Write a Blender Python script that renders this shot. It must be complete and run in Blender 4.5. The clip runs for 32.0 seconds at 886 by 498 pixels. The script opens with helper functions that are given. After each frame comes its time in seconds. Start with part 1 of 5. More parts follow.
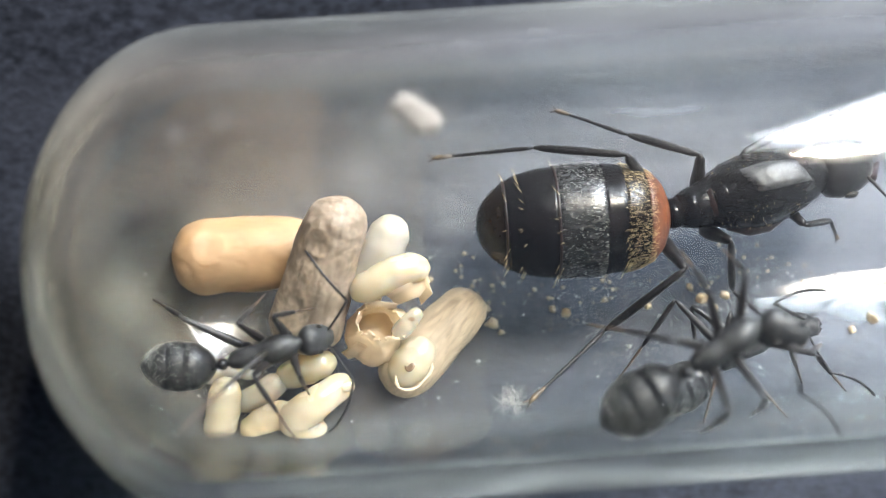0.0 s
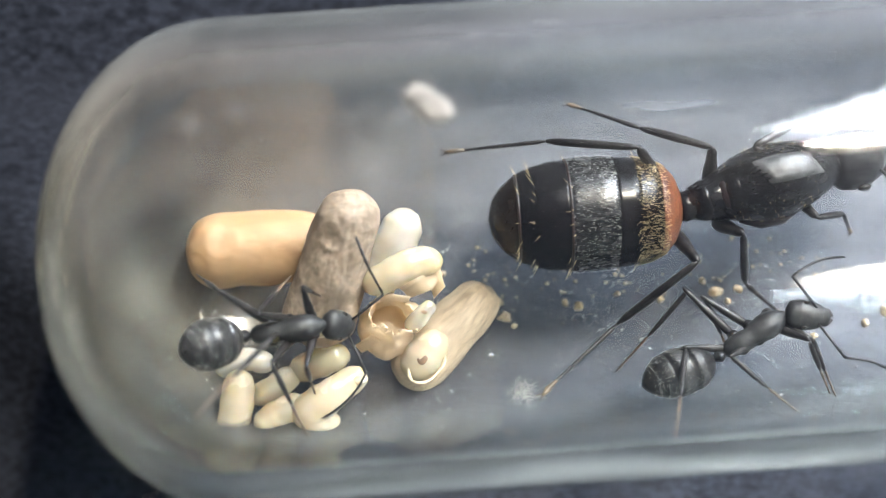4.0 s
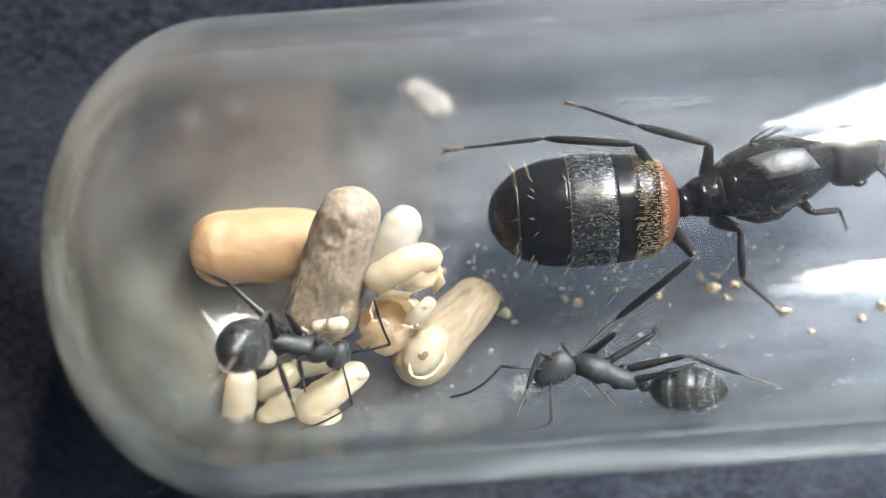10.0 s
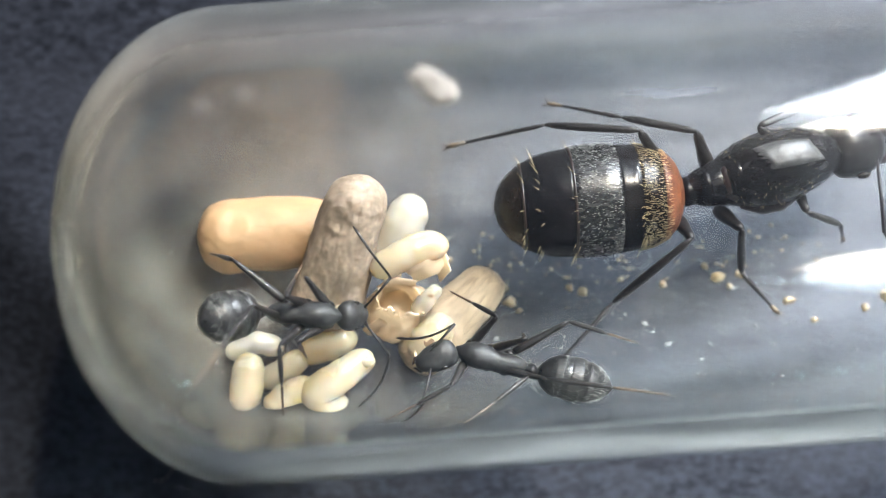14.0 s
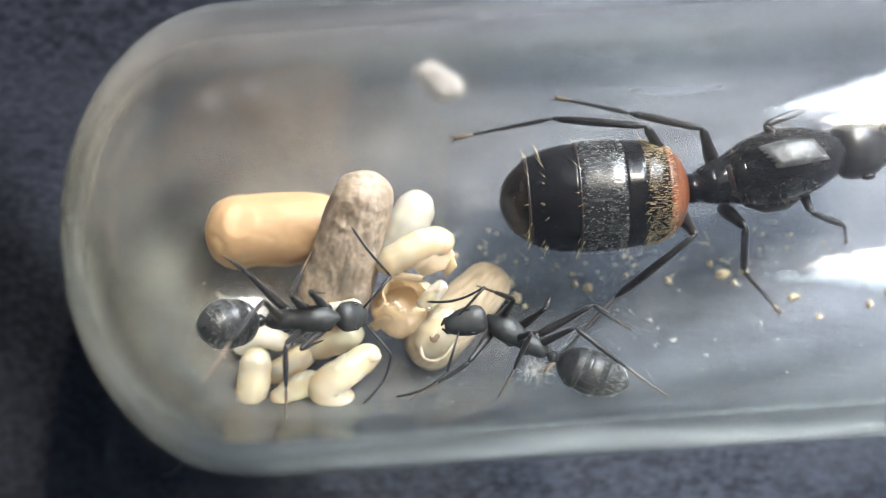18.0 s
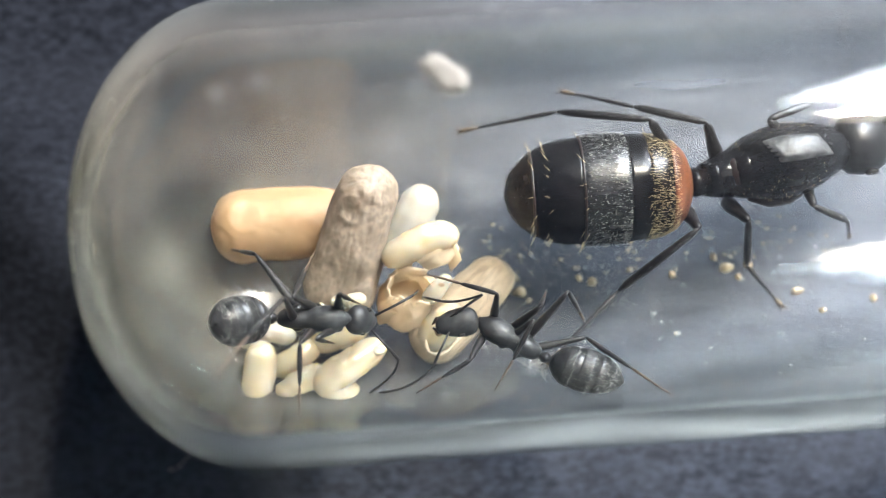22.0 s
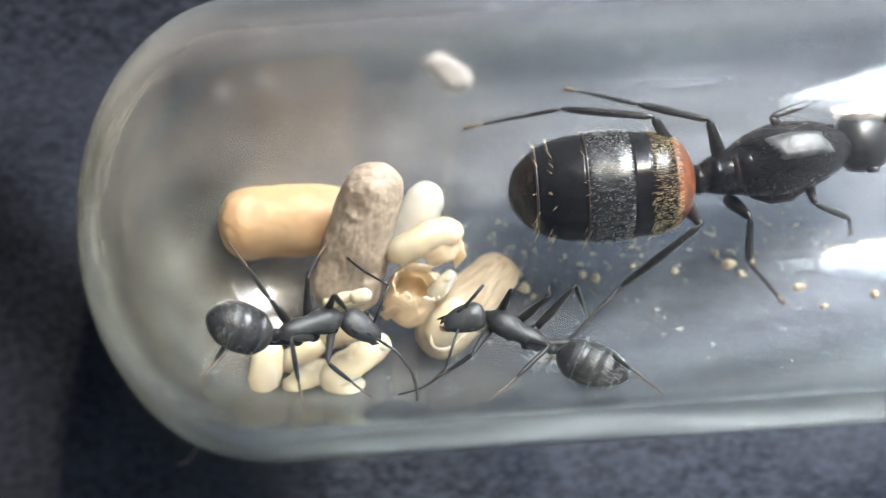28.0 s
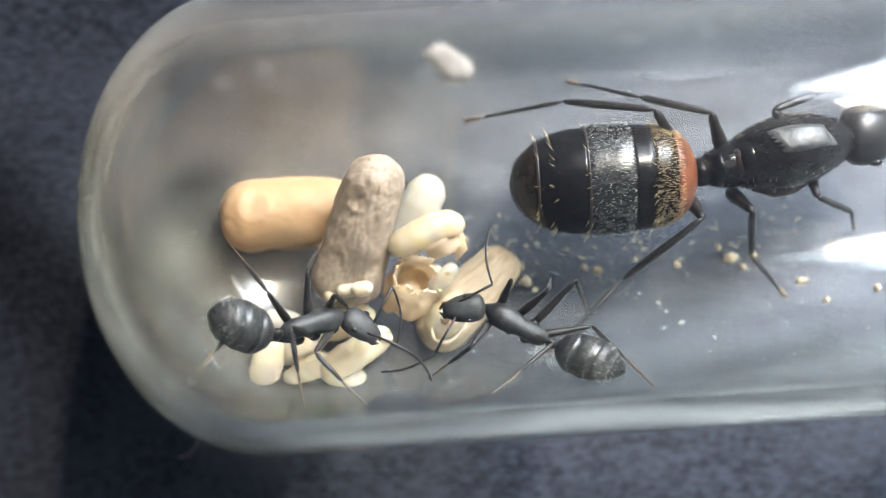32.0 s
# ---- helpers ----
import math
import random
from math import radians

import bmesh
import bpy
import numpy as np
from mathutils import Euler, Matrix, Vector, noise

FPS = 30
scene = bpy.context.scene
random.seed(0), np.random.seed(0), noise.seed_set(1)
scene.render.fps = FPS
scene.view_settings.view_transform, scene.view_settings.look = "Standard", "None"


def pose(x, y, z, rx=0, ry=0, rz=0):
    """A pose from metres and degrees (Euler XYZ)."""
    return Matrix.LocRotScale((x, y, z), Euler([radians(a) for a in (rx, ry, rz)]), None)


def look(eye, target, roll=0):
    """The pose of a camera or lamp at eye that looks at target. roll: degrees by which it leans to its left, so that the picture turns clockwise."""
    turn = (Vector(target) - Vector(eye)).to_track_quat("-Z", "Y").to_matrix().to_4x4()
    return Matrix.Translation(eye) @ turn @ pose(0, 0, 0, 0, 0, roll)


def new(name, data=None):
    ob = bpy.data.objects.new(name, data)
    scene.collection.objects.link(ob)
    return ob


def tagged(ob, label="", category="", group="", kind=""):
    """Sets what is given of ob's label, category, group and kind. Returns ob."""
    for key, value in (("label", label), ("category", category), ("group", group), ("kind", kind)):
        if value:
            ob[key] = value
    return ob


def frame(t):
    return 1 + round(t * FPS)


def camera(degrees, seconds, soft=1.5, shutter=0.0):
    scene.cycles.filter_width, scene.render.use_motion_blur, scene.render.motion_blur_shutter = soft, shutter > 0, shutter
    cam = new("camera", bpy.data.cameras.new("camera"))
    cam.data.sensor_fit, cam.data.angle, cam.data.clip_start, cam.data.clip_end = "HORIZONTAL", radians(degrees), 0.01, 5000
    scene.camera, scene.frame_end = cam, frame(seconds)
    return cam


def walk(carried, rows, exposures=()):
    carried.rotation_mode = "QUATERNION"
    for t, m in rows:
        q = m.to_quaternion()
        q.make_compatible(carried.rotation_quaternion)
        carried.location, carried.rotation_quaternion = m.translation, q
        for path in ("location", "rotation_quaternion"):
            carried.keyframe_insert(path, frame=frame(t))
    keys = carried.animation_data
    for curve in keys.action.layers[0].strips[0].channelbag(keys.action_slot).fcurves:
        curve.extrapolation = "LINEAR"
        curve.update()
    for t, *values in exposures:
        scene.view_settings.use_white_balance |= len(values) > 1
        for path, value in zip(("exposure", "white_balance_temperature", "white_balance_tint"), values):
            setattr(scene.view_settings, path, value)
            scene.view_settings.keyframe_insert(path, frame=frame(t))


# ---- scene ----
# All sizes below are in millimetres; MM turns them into metres.
MM = 0.001

# camera
cam = camera(40, 32.0, 1.1, 0.5)
CAMERA_ROWS = [
    (0, 0.034, 0.581, 48.295, -0.437, -1.138, -3.906),
    (0.5, 0.115, 0.446, 48.195, -0.468, -1.015, -3.866),
    (1, 0.123, 0.175, 48.317, -0.242, -0.771, -3.850),
    (1.5, 0.098, 0.044, 48.319, -0.130, -0.620, -3.948),
    (2, 0.113, 0.040, 48.433, -0.069, -0.581, -4.016),
    (2.5, 0.040, 0.100, 48.403, 0.008, -0.652, -3.978),
    (3, 0.028, 0.108, 48.396, -0.091, -0.622, -4.055),
    (3.5, 0.107, 0.120, 48.416, -0.091, -0.481, -4.018),
    (5.5, 0.037, -0.271, 48.550, 0.026, -0.364, -3.980),
    (6, 0.059, -0.186, 48.580, 0.065, -0.412, -4.040),
    (6.5, 0.167, -0.093, 48.535, 0.016, -0.316, -4.015),
    (7, 0.108, -0.131, 48.637, -0.085, -0.294, -4.048),
    (7.5, 0.093, -0.227, 48.805, 0.051, -0.297, -4.070),
    (8, 0.103, -0.313, 48.956, 0.126, -0.312, -4.090),
    (8.5, 0.198, -0.359, 48.804, 0.103, -0.227, -4.023),
    (9, 0.097, -0.439, 48.802, 0.143, -0.343, -4.133),
    (9.5, 0.126, -0.308, 48.810, 0.180, -0.312, -4.112),
    (10, 0.224, -0.322, 48.947, 0.239, -0.206, -4.174),
    (10.5, 0.071, -0.392, 48.954, 0.183, -0.356, -4.191),
    (11, 0.120, -0.522, 48.932, 0.219, -0.248, -4.153),
    (11.5, 0.167, -0.597, 49.120, 0.253, -0.165, -4.096),
    (12, 0.132, -0.744, 49.262, 0.396, -0.123, -4.099),
    (12.1, 0.161, -0.677, 49.214, 0.315, -0.109, -4.039),
    (12.5, 0.191, -0.610, 49.157, 0.338, -0.130, -4.074),
    (13, 0.139, -0.596, 49.045, 0.272, -0.162, -4.168),
    (13.5, 0.188, -0.674, 49.158, 0.255, -0.012, -4.020),
    (14, 0.058, -0.774, 49.207, 0.275, -0.099, -4.049),
    (14.5, 0.018, -0.802, 49.402, 0.279, 0.027, -4.025),
    (16.5, 0.096, -0.811, 49.227, 0.321, 0.150, -3.902),
    (17, 0.180, -0.961, 49.200, 0.349, 0.335, -3.931),
    (17.5, 0.104, -0.981, 49.510, 0.380, 0.219, -3.870),
    (18, 0.161, -1.048, 49.509, 0.415, 0.337, -3.879),
    (18.5, 0.138, -1.016, 49.420, 0.268, 0.344, -3.923),
    (19, 0.114, -1.061, 49.416, 0.342, 0.452, -3.899),
    (19.5, 0.121, -0.926, 49.409, 0.356, 0.429, -3.945),
    (20, 0.004, -1.007, 49.543, 0.396, 0.304, -3.934),
    (20.5, 0.019, -0.996, 49.564, 0.320, 0.315, -3.878),
    (21, 0.143, -1.079, 49.561, 0.335, 0.474, -3.895),
    (21.5, 0.018, -1.176, 49.614, 0.344, 0.384, -3.869),
    (22, 0.076, -1.294, 49.666, 0.445, 0.469, -3.949),
    (22.5, 0.224, -1.200, 49.483, 0.393, 0.542, -3.833),
    (22.7, 0.274, -1.088, 49.459, 0.416, 0.560, -3.815),
    (23, 0.376, -1.023, 49.440, 0.405, 0.545, -3.853),
    (23.5, 0.398, -0.994, 49.512, 0.329, 0.617, -3.836),
    (24, 0.228, -1.118, 49.775, 0.332, 0.578, -3.875),
    (24.5, 0.172, -1.386, 50.129, 0.303, 0.625, -3.839),
    (25, 0.298, -1.432, 50.105, 0.417, 0.836, -3.771),
    (25.5, 0.271, -1.482, 50.199, 0.474, 0.835, -3.822),
    (27.5, 0.281, -1.343, 50.060, 0.436, 0.887, -3.866),
    (28, 0.142, -1.394, 50.138, 0.392, 0.780, -3.960),
    (28.5, 0.310, -1.474, 50.157, 0.419, 1.037, -3.896),
    (29, 0.280, -1.485, 50.149, 0.441, 1.016, -3.918),
    (29.5, 0.285, -1.368, 49.982, 0.356, 1.015, -3.868),
    (30, 0.274, -1.263, 49.970, 0.272, 0.975, -3.817),
    (30.5, 0.237, -1.406, 50.022, 0.345, 1.029, -3.944),
    (31, 0.251, -1.457, 49.976, 0.320, 1.069, -3.862),
    (31.5, 0.264, -1.593, 50.068, 0.322, 1.235, -3.896),
    (32, 0.309, -1.617, 50.065, 0.321, 1.072, -3.862),
]
walk(cam, [(t, pose(x * MM, y * MM, z * MM, rx, ry, rz)) for t, x, y, z, rx, ry, rz in CAMERA_ROWS],
     [(0, 0.24), (8, 0.29), (14, 0.32), (21, 0.38), (32, 0.39)])

# the close lens: sharp on the top of the brood and of the queen
cam.data.dof.use_dof = True
cam.data.dof.focus_distance = 43.0 * MM
cam.data.dof.aperture_fstop = 32.0

# light: low sun from the far side, sky, and the bright window beside it
SUN_DIR = Vector((0.33, 0.54, 0.775)).normalized()
world = bpy.data.worlds.new("world")
scene.world = world
world.use_nodes = True
wn = world.node_tree
sky = wn.nodes.new("ShaderNodeTexSky")
sky.sky_type, sky.sun_disc = "NISHITA", False
sky.sun_elevation = math.asin(SUN_DIR.z)
sky.sun_rotation = math.atan2(SUN_DIR.x, SUN_DIR.y)
wn.links.new(sky.outputs[0], wn.nodes["Background"].inputs[0])
wn.nodes["Background"].inputs[1].default_value = 0.024
sun = new("sun", bpy.data.lights.new("sun", "SUN"))
sun.data.energy, sun.data.angle, sun.data.color = 3.1, radians(3.0), (1.0, 0.875, 0.72)
sun.matrix_world = look(SUN_DIR * 0.5, (0, 0, 0))
window = new("window_light", bpy.data.lights.new("window_light", "AREA"))
window.data.shape, window.data.size, window.data.size_y, window.data.energy = "RECTANGLE", 0.17, 0.34, 6.8
window.data.color = (0.90, 0.945, 1.06)
window.matrix_world = look((0.008 + 0.49 * 0.55, 0.71 * 0.55, 0.50 * 0.55), (0.008, 0, 0.006))


# ---- materials ----
def material(name, colour, rough=0.5, metal=0.0, vary=0.15, scale=900.0, bump=0.0, bump_scale=4000.0, sss=0.0, radius=0.4,
             second=None, second_scale=300.0, coat=0.0, stretch=(1, 1, 1), sheen=0.0, through_light=0.0, gloss=0.5, clear=0.0):
    """A surface with colour variation at two scales, fine relief and, where asked, light that goes under the skin."""
    m = bpy.data.materials.new(name)
    m.use_nodes = True
    nt = m.node_tree
    b = nt.nodes["Principled BSDF"]
    co = nt.nodes.new("ShaderNodeTexCoord")
    mp = nt.nodes.new("ShaderNodeMapping")
    mp.inputs["Scale"].default_value = stretch
    nt.links.new(co.outputs["Object"], mp.inputs[0])

    def noise_node(s, detail=5.0):
        n = nt.nodes.new("ShaderNodeTexNoise")
        n.inputs["Scale"].default_value, n.inputs["Detail"].default_value = s, detail
        nt.links.new(mp.outputs[0], n.inputs["Vector"])
        return n

    fine, broad = noise_node(scale), noise_node(second_scale, 3.0)
    ramp = nt.nodes.new("ShaderNodeValToRGB")
    lo, hi = [max(0.0, c * (1 - vary)) for c in colour], [min(1.0, c * (1 + vary)) for c in colour]
    ramp.color_ramp.elements[0].position, ramp.color_ramp.elements[1].position = 0.35, 0.65
    ramp.color_ramp.elements[0].color, ramp.color_ramp.elements[1].color = (*lo, 1), (*hi, 1)
    nt.links.new(fine.outputs["Fac"], ramp.inputs[0])
    mix = nt.nodes.new("ShaderNodeMix")
    mix.data_type = "RGBA"
    nt.links.new(ramp.outputs[0], mix.inputs["A"])
    mix.inputs["B"].default_value = (*(second or [c * (1 - vary) for c in colour]), 1)
    br = nt.nodes.new("ShaderNodeMapRange")
    br.inputs[1].default_value, br.inputs[2].default_value, br.inputs[4].default_value = 0.48, 0.72, 0.75
    nt.links.new(broad.outputs["Fac"], br.inputs[0])
    nt.links.new(br.outputs[0], mix.inputs["Factor"])
    nt.links.new(mix.outputs["Result"], b.inputs["Base Color"])
    rr = nt.nodes.new("ShaderNodeMapRange")
    rr.inputs[3].default_value, rr.inputs[4].default_value = max(0.03, rough - 0.1), min(1.0, rough + 0.12)
    nt.links.new(fine.outputs["Fac"], rr.inputs[0])
    nt.links.new(rr.outputs[0], b.inputs["Roughness"])
    b.inputs["Metallic"].default_value = metal
    b.inputs["Coat Weight"].default_value, b.inputs["Coat Roughness"].default_value = coat, 0.15
    b.inputs["Transmission Weight"].default_value = clear
    b.inputs["Specular IOR Level"].default_value = gloss
    b.inputs["Sheen Weight"].default_value = sheen
    if sss:
        b.inputs["Subsurface Weight"].default_value = sss
        b.inputs["Subsurface Radius"].default_value = (1.0, 0.7, 0.4)
        b.inputs["Subsurface Scale"].default_value = radius * MM
    if bump:
        bn = noise_node(bump_scale, 4.0)
        bp = nt.nodes.new("ShaderNodeBump")
        bp.inputs["Strength"].default_value, bp.inputs["Distance"].default_value = 0.8, bump * MM
        nt.links.new(bn.outputs["Fac"], bp.inputs["Height"])
        nt.links.new(bp.outputs[0], b.inputs["Normal"])
    if through_light:
        tr, sh = nt.nodes.new("ShaderNodeBsdfTranslucent"), nt.nodes.new("ShaderNodeMixShader")
        nt.links.new(mix.outputs["Result"], tr.inputs["Color"])
        sh.inputs[0].default_value = through_light
        nt.links.new(b.outputs[0], sh.inputs[1])
        nt.links.new(tr.outputs[0], sh.inputs[2])
        nt.links.new(sh.outputs[0], nt.nodes["Material Output"].inputs["Surface"])
    return m


def glass_material():
    """Clear greenish lab glass; thin uneven film of dust, finger marks and painted haze."""
    m = bpy.data.materials.new("tube_glass")
    m.use_nodes = True
    nt = m.node_tree
    nt.nodes.remove(nt.nodes["Principled BSDF"])

    def sums(operation, first, second=0.0):
        node = nt.nodes.new("ShaderNodeMath")
        node.operation = operation
        for n_in, value in enumerate((first, second)):
            if isinstance(value, (int, float)):
                node.inputs[n_in].default_value = value
            else:
                nt.links.new(value, node.inputs[n_in])
        return node.outputs[0]

    def span(value, a, b, low=0.0, high=1.0):
        node = nt.nodes.new("ShaderNodeMapRange")
        for n_in, v in enumerate((a, b, low, high)):
            node.inputs[n_in + 1].default_value = v
        nt.links.new(value, node.inputs[0])
        return node.outputs[0]

    def grain(vector, scale, detail, distortion=0.0):
        node = nt.nodes.new("ShaderNodeTexNoise")
        node.inputs["Scale"].default_value, node.inputs["Detail"].default_value, node.inputs["Distortion"].default_value = scale, detail, distortion
        nt.links.new(vector, node.inputs["Vector"])
        return node.outputs["Fac"]

    def blend(fac, first, second):
        node = nt.nodes.new("ShaderNodeMix")
        node.data_type = "RGBA"
        nt.links.new(fac, node.inputs["Factor"])
        for name, v in (("A", first), ("B", second)):
            if isinstance(v, tuple):
                node.inputs[name].default_value = (*v, 1)
            else:
                nt.links.new(v, node.inputs[name])
        return node.outputs["Result"]

    co = nt.nodes.new("ShaderNodeTexCoord")
    sep = nt.nodes.new("ShaderNodeSeparateXYZ")
    nt.links.new(co.outputs["Object"], sep.inputs[0])
    x, y, z = (sep.outputs[k] for k in "XYZ")
    # distances from the tube's middle line, which bends round the end
    up = sums("SUBTRACT", z, 8.0 * MM)
    back = sums("MULTIPLY", sums("MINIMUM", sums("ADD", x, 6.5 * MM), 0.0), 8.0 / 6.1)
    flat = sums("SQRT", sums("ADD", sums("MULTIPLY", y, y), sums("MULTIPLY", back, back)))
    reach = sums("SQRT", sums("ADD", sums("MULTIPLY", up, up), sums("MULTIPLY", flat, flat)))
    outside = sums("GREATER_THAN", reach, 7.5 * MM)
    # smears: broad patches, and fine wipe marks that run along the wall and round the end
    mp = nt.nodes.new("ShaderNodeMapping")
    mp.inputs["Scale"].default_value = (0.3, 1, 1)
    nt.links.new(co.outputs["Object"], mp.inputs[0])
    patches = span(grain(mp.outputs[0], 300, 7), 0.34, 0.68, 0.3, 1.55)
    ways = nt.nodes.new("ShaderNodeCombineXYZ")
    nt.links.new(flat, ways.inputs[0])
    nt.links.new(sums("ADD", sums("MULTIPLY", sums("ARCTAN2", y, back), 0.0006), sums("MULTIPLY", sums("MAXIMUM", x, -6.5 * MM), 0.05)), ways.inputs[1])
    nt.links.new(sums("MULTIPLY", up, 0.35), ways.inputs[2])
    wipes = grain(ways.outputs[0], 2600, 5, 0.3)
    marks = span(wipes, 0.36, 0.66, 0.78, 1.22)
    strong = span(wipes, 0.34, 0.66, 0.55, 1.5)
    smear = sums("MULTIPLY", patches, marks)
    # floor dust, plus the window's glare painted as haze towards +y and +x
    dust = sums("MULTIPLY", span(z, 13.5 * MM, 3.0 * MM, 0.0005, DUST_FLOOR), span(y, -5.0 * MM, 2.0 * MM, 0.98, 1.0))
    dust = sums("ADD", dust, span(y, 3.5 * MM, 8.0 * MM, 0.0, 0.022))
    dust = sums("ADD", dust, span(x, 5.0 * MM, 18.0 * MM, 0.0, 0.016))
    haze = sums("MULTIPLY", sums("MULTIPLY", span(y, -0.5 * MM, 5.0 * MM), span(x, -8.0 * MM, 9.0 * MM)), span(z, 9.0 * MM, 5.0 * MM))
    dust = sums("ADD", dust, sums("MULTIPLY", haze, SIDE_GLARE))
    # warm light off the cocoons, painted as a beige veil round the nest
    nest = sums("MULTIPLY", sums("MULTIPLY", span(x, 0.0, -7.0 * MM), span(z, 9.0 * MM, 4.0 * MM)), sums("MULTIPLY", span(y, 6.0 * MM, 2.0 * MM), span(y, -5.0 * MM, 1.0 * MM, 0.45, 1.0)))
    dust = sums("ADD", dust, sums("MULTIPLY", nest, NEST_VEIL))
    # glow in the glass edge, painted as pale film round rim and rounded end
    belt = sums("MULTIPLY", sums("MULTIPLY", sums("MULTIPLY", sums("MULTIPLY", span(up, 6.4 * MM, 1.2 * MM), sums("MAXIMUM", span(y, 4.0 * MM, 7.2 * MM, 1.0, 0.5), span(x, -4.0 * MM, -8.0 * MM))), span(back, -7.0 * MM, -1.0 * MM, 0.25, 1.0)), span(up, -0.2 * MM, 1.3 * MM)), outside)
    dust = sums("ADD", dust, sums("MULTIPLY", sums("MULTIPLY", belt, sums("MAXIMUM", span(x, -7.0 * MM, 9.0 * MM, 0.35, 0.95), span(y, -3.0 * MM, 2.0 * MM))), RIM_GLOW))
    film = sums("MULTIPLY", smear, dust)
    end = sums("MULTIPLY", sums("MULTIPLY", span(back, -1.8 * MM, -6.8 * MM), span(up, 0.2 * MM, 1.6 * MM)), outside)
    film = sums("ADD", film, sums("MULTIPLY", sums("MULTIPLY", sums("MULTIPLY", end, strong), span(y, -6.5 * MM, 0.5 * MM, 0.45, 1.0)), END_GLOW))
    film = sums("MINIMUM", film, 0.9)
    # tints of dust and painted haze: brown by the nest, bluish beyond, greenish rim
    tint = blend(span(x, -7.0 * MM, 4.0 * MM), (0.75, 0.645, 0.52), (0.755, 0.785, 0.885))
    tint = blend(span(flat, 5.6 * MM, 7.6 * MM), tint, (0.66, 0.695, 0.665))
    tint = blend(span(back, -2.0 * MM, -6.5 * MM), tint, (0.65, 0.605, 0.475))
    veil = nt.nodes.new("ShaderNodeBsdfDiffuse")
    nt.links.new(tint, veil.inputs["Color"])
    glass = nt.nodes.new("ShaderNodeBsdfGlass")
    glass.inputs["Color"].default_value, glass.inputs["IOR"].default_value, glass.inputs["Roughness"].default_value = (0.965, 0.984, 0.978, 1), 1.48, 0.0
    mix = nt.nodes.new("ShaderNodeMixShader")
    nt.links.new(film, mix.inputs[0])
    nt.links.new(glass.outputs[0], mix.inputs[1])
    nt.links.new(veil.outputs[0], mix.inputs[2])
    nt.links.new(mix.outputs[0], nt.nodes["Material Output"].inputs["Surface"])
    return m


# amounts: floor dust, then painted light: nest veil, window side, rim, rounded end
DUST_FLOOR, NEST_VEIL, SIDE_GLARE, RIM_GLOW, END_GLOW = 0.025, 0.09, 0.145, 0.26, 0.28
M_CLOTH = material("dark_cloth", (0.0165, 0.019, 0.0252), 0.95, gloss=0.05, vary=0.45, scale=2300, bump=0.08, bump_scale=1900, second=(0.0305, 0.0345, 0.0445), second_scale=75, stretch=(1, 1.6, 1))
M_GLASS = glass_material()
M_BLACK = material("black_chitin", (0.011, 0.0105, 0.0105), 0.3, vary=0.5, scale=3500, bump=0.006, bump_scale=8000, gloss=0.42, stretch=(0.5, 1.3, 1.3))
M_THORAX = material("dull_black_chitin", (0.0145, 0.0145, 0.015), 0.52, gloss=0.4, vary=0.5, scale=4000, bump=0.035, bump_scale=4200, second=(0.010, 0.0095, 0.010), second_scale=900)
M_LEG = material("black_leg", (0.0125, 0.011, 0.0105), 0.4, gloss=0.34, vary=0.5, scale=2500, bump=0.006, bump_scale=7000)
M_TARSUS = material("brown_tarsus", (0.055, 0.034, 0.02), 0.45, vary=0.4, scale=2500)
M_QUEEN = material("glossy_black_chitin", (0.005, 0.0045, 0.005), 0.2, vary=0.4, scale=2000, bump=0.0015, bump_scale=12000, gloss=0.26)
M_QUEEN_GREY = material("downy_black_chitin", (0.014, 0.0135, 0.0135), 0.25, vary=0.5, scale=5000, bump=0.016, bump_scale=8000, gloss=0.7, stretch=(0.5, 1.3, 1))
M_RED = material("rust_red_chitin", (0.082, 0.025, 0.009), 0.35, vary=0.35, scale=2500, bump=0.005, bump_scale=9000, second=(0.045, 0.013, 0.007), second_scale=500)
M_QUEEN_BROWN = material("brown_black_chitin", (0.0095, 0.0058, 0.0036), 0.24, vary=0.4, scale=2000, bump=0.002, bump_scale=12000, gloss=0.3)
M_DARKRED = material("dark_red_chitin", (0.016, 0.008, 0.007), 0.35, vary=0.4, scale=1800, bump=0.004, bump_scale=9000)
M_HAIR = material("golden_hair", (0.80, 0.62, 0.36), 0.3, metal=0.55, vary=0.3, scale=900)
M_SILVER = material("silver_hair", (0.55, 0.54, 0.51), 0.35, metal=0.5, vary=0.3, scale=900)
M_RIDGED = material("ridged_black_chitin", (0.006, 0.0055, 0.006), 0.25, vary=0.4, scale=2000, bump=0.10, bump_scale=1500, gloss=0.42, stretch=(0.5, 1.4, 1.4))
M_EYE = material("eye", (0.02, 0.018, 0.016), 0.2, bump=0.02, bump_scale=20000)
M_ORANGE = material("orange_silk", (0.33, 0.203, 0.103), 0.55, vary=0.10, scale=2600, bump=0.03, bump_scale=3000, sss=0.3, radius=0.4, second=(0.35, 0.232, 0.132), second_scale=260, stretch=(0.6, 1.2, 1.2), through_light=0.25)
M_TAN = material("tan_silk", (0.26, 0.20, 0.145), 0.6, vary=0.25, scale=4600, bump=0.08, bump_scale=3600, sss=0.1, radius=0.3, second=(0.195, 0.142, 0.098), second_scale=900, through_light=0.25)
M_PALE = material("pale_silk", (0.78, 0.65, 0.475), 0.4, vary=0.10, scale=1900, bump=0.06, bump_scale=2600, second=(0.80, 0.70, 0.55), second_scale=450, through_light=0.6)
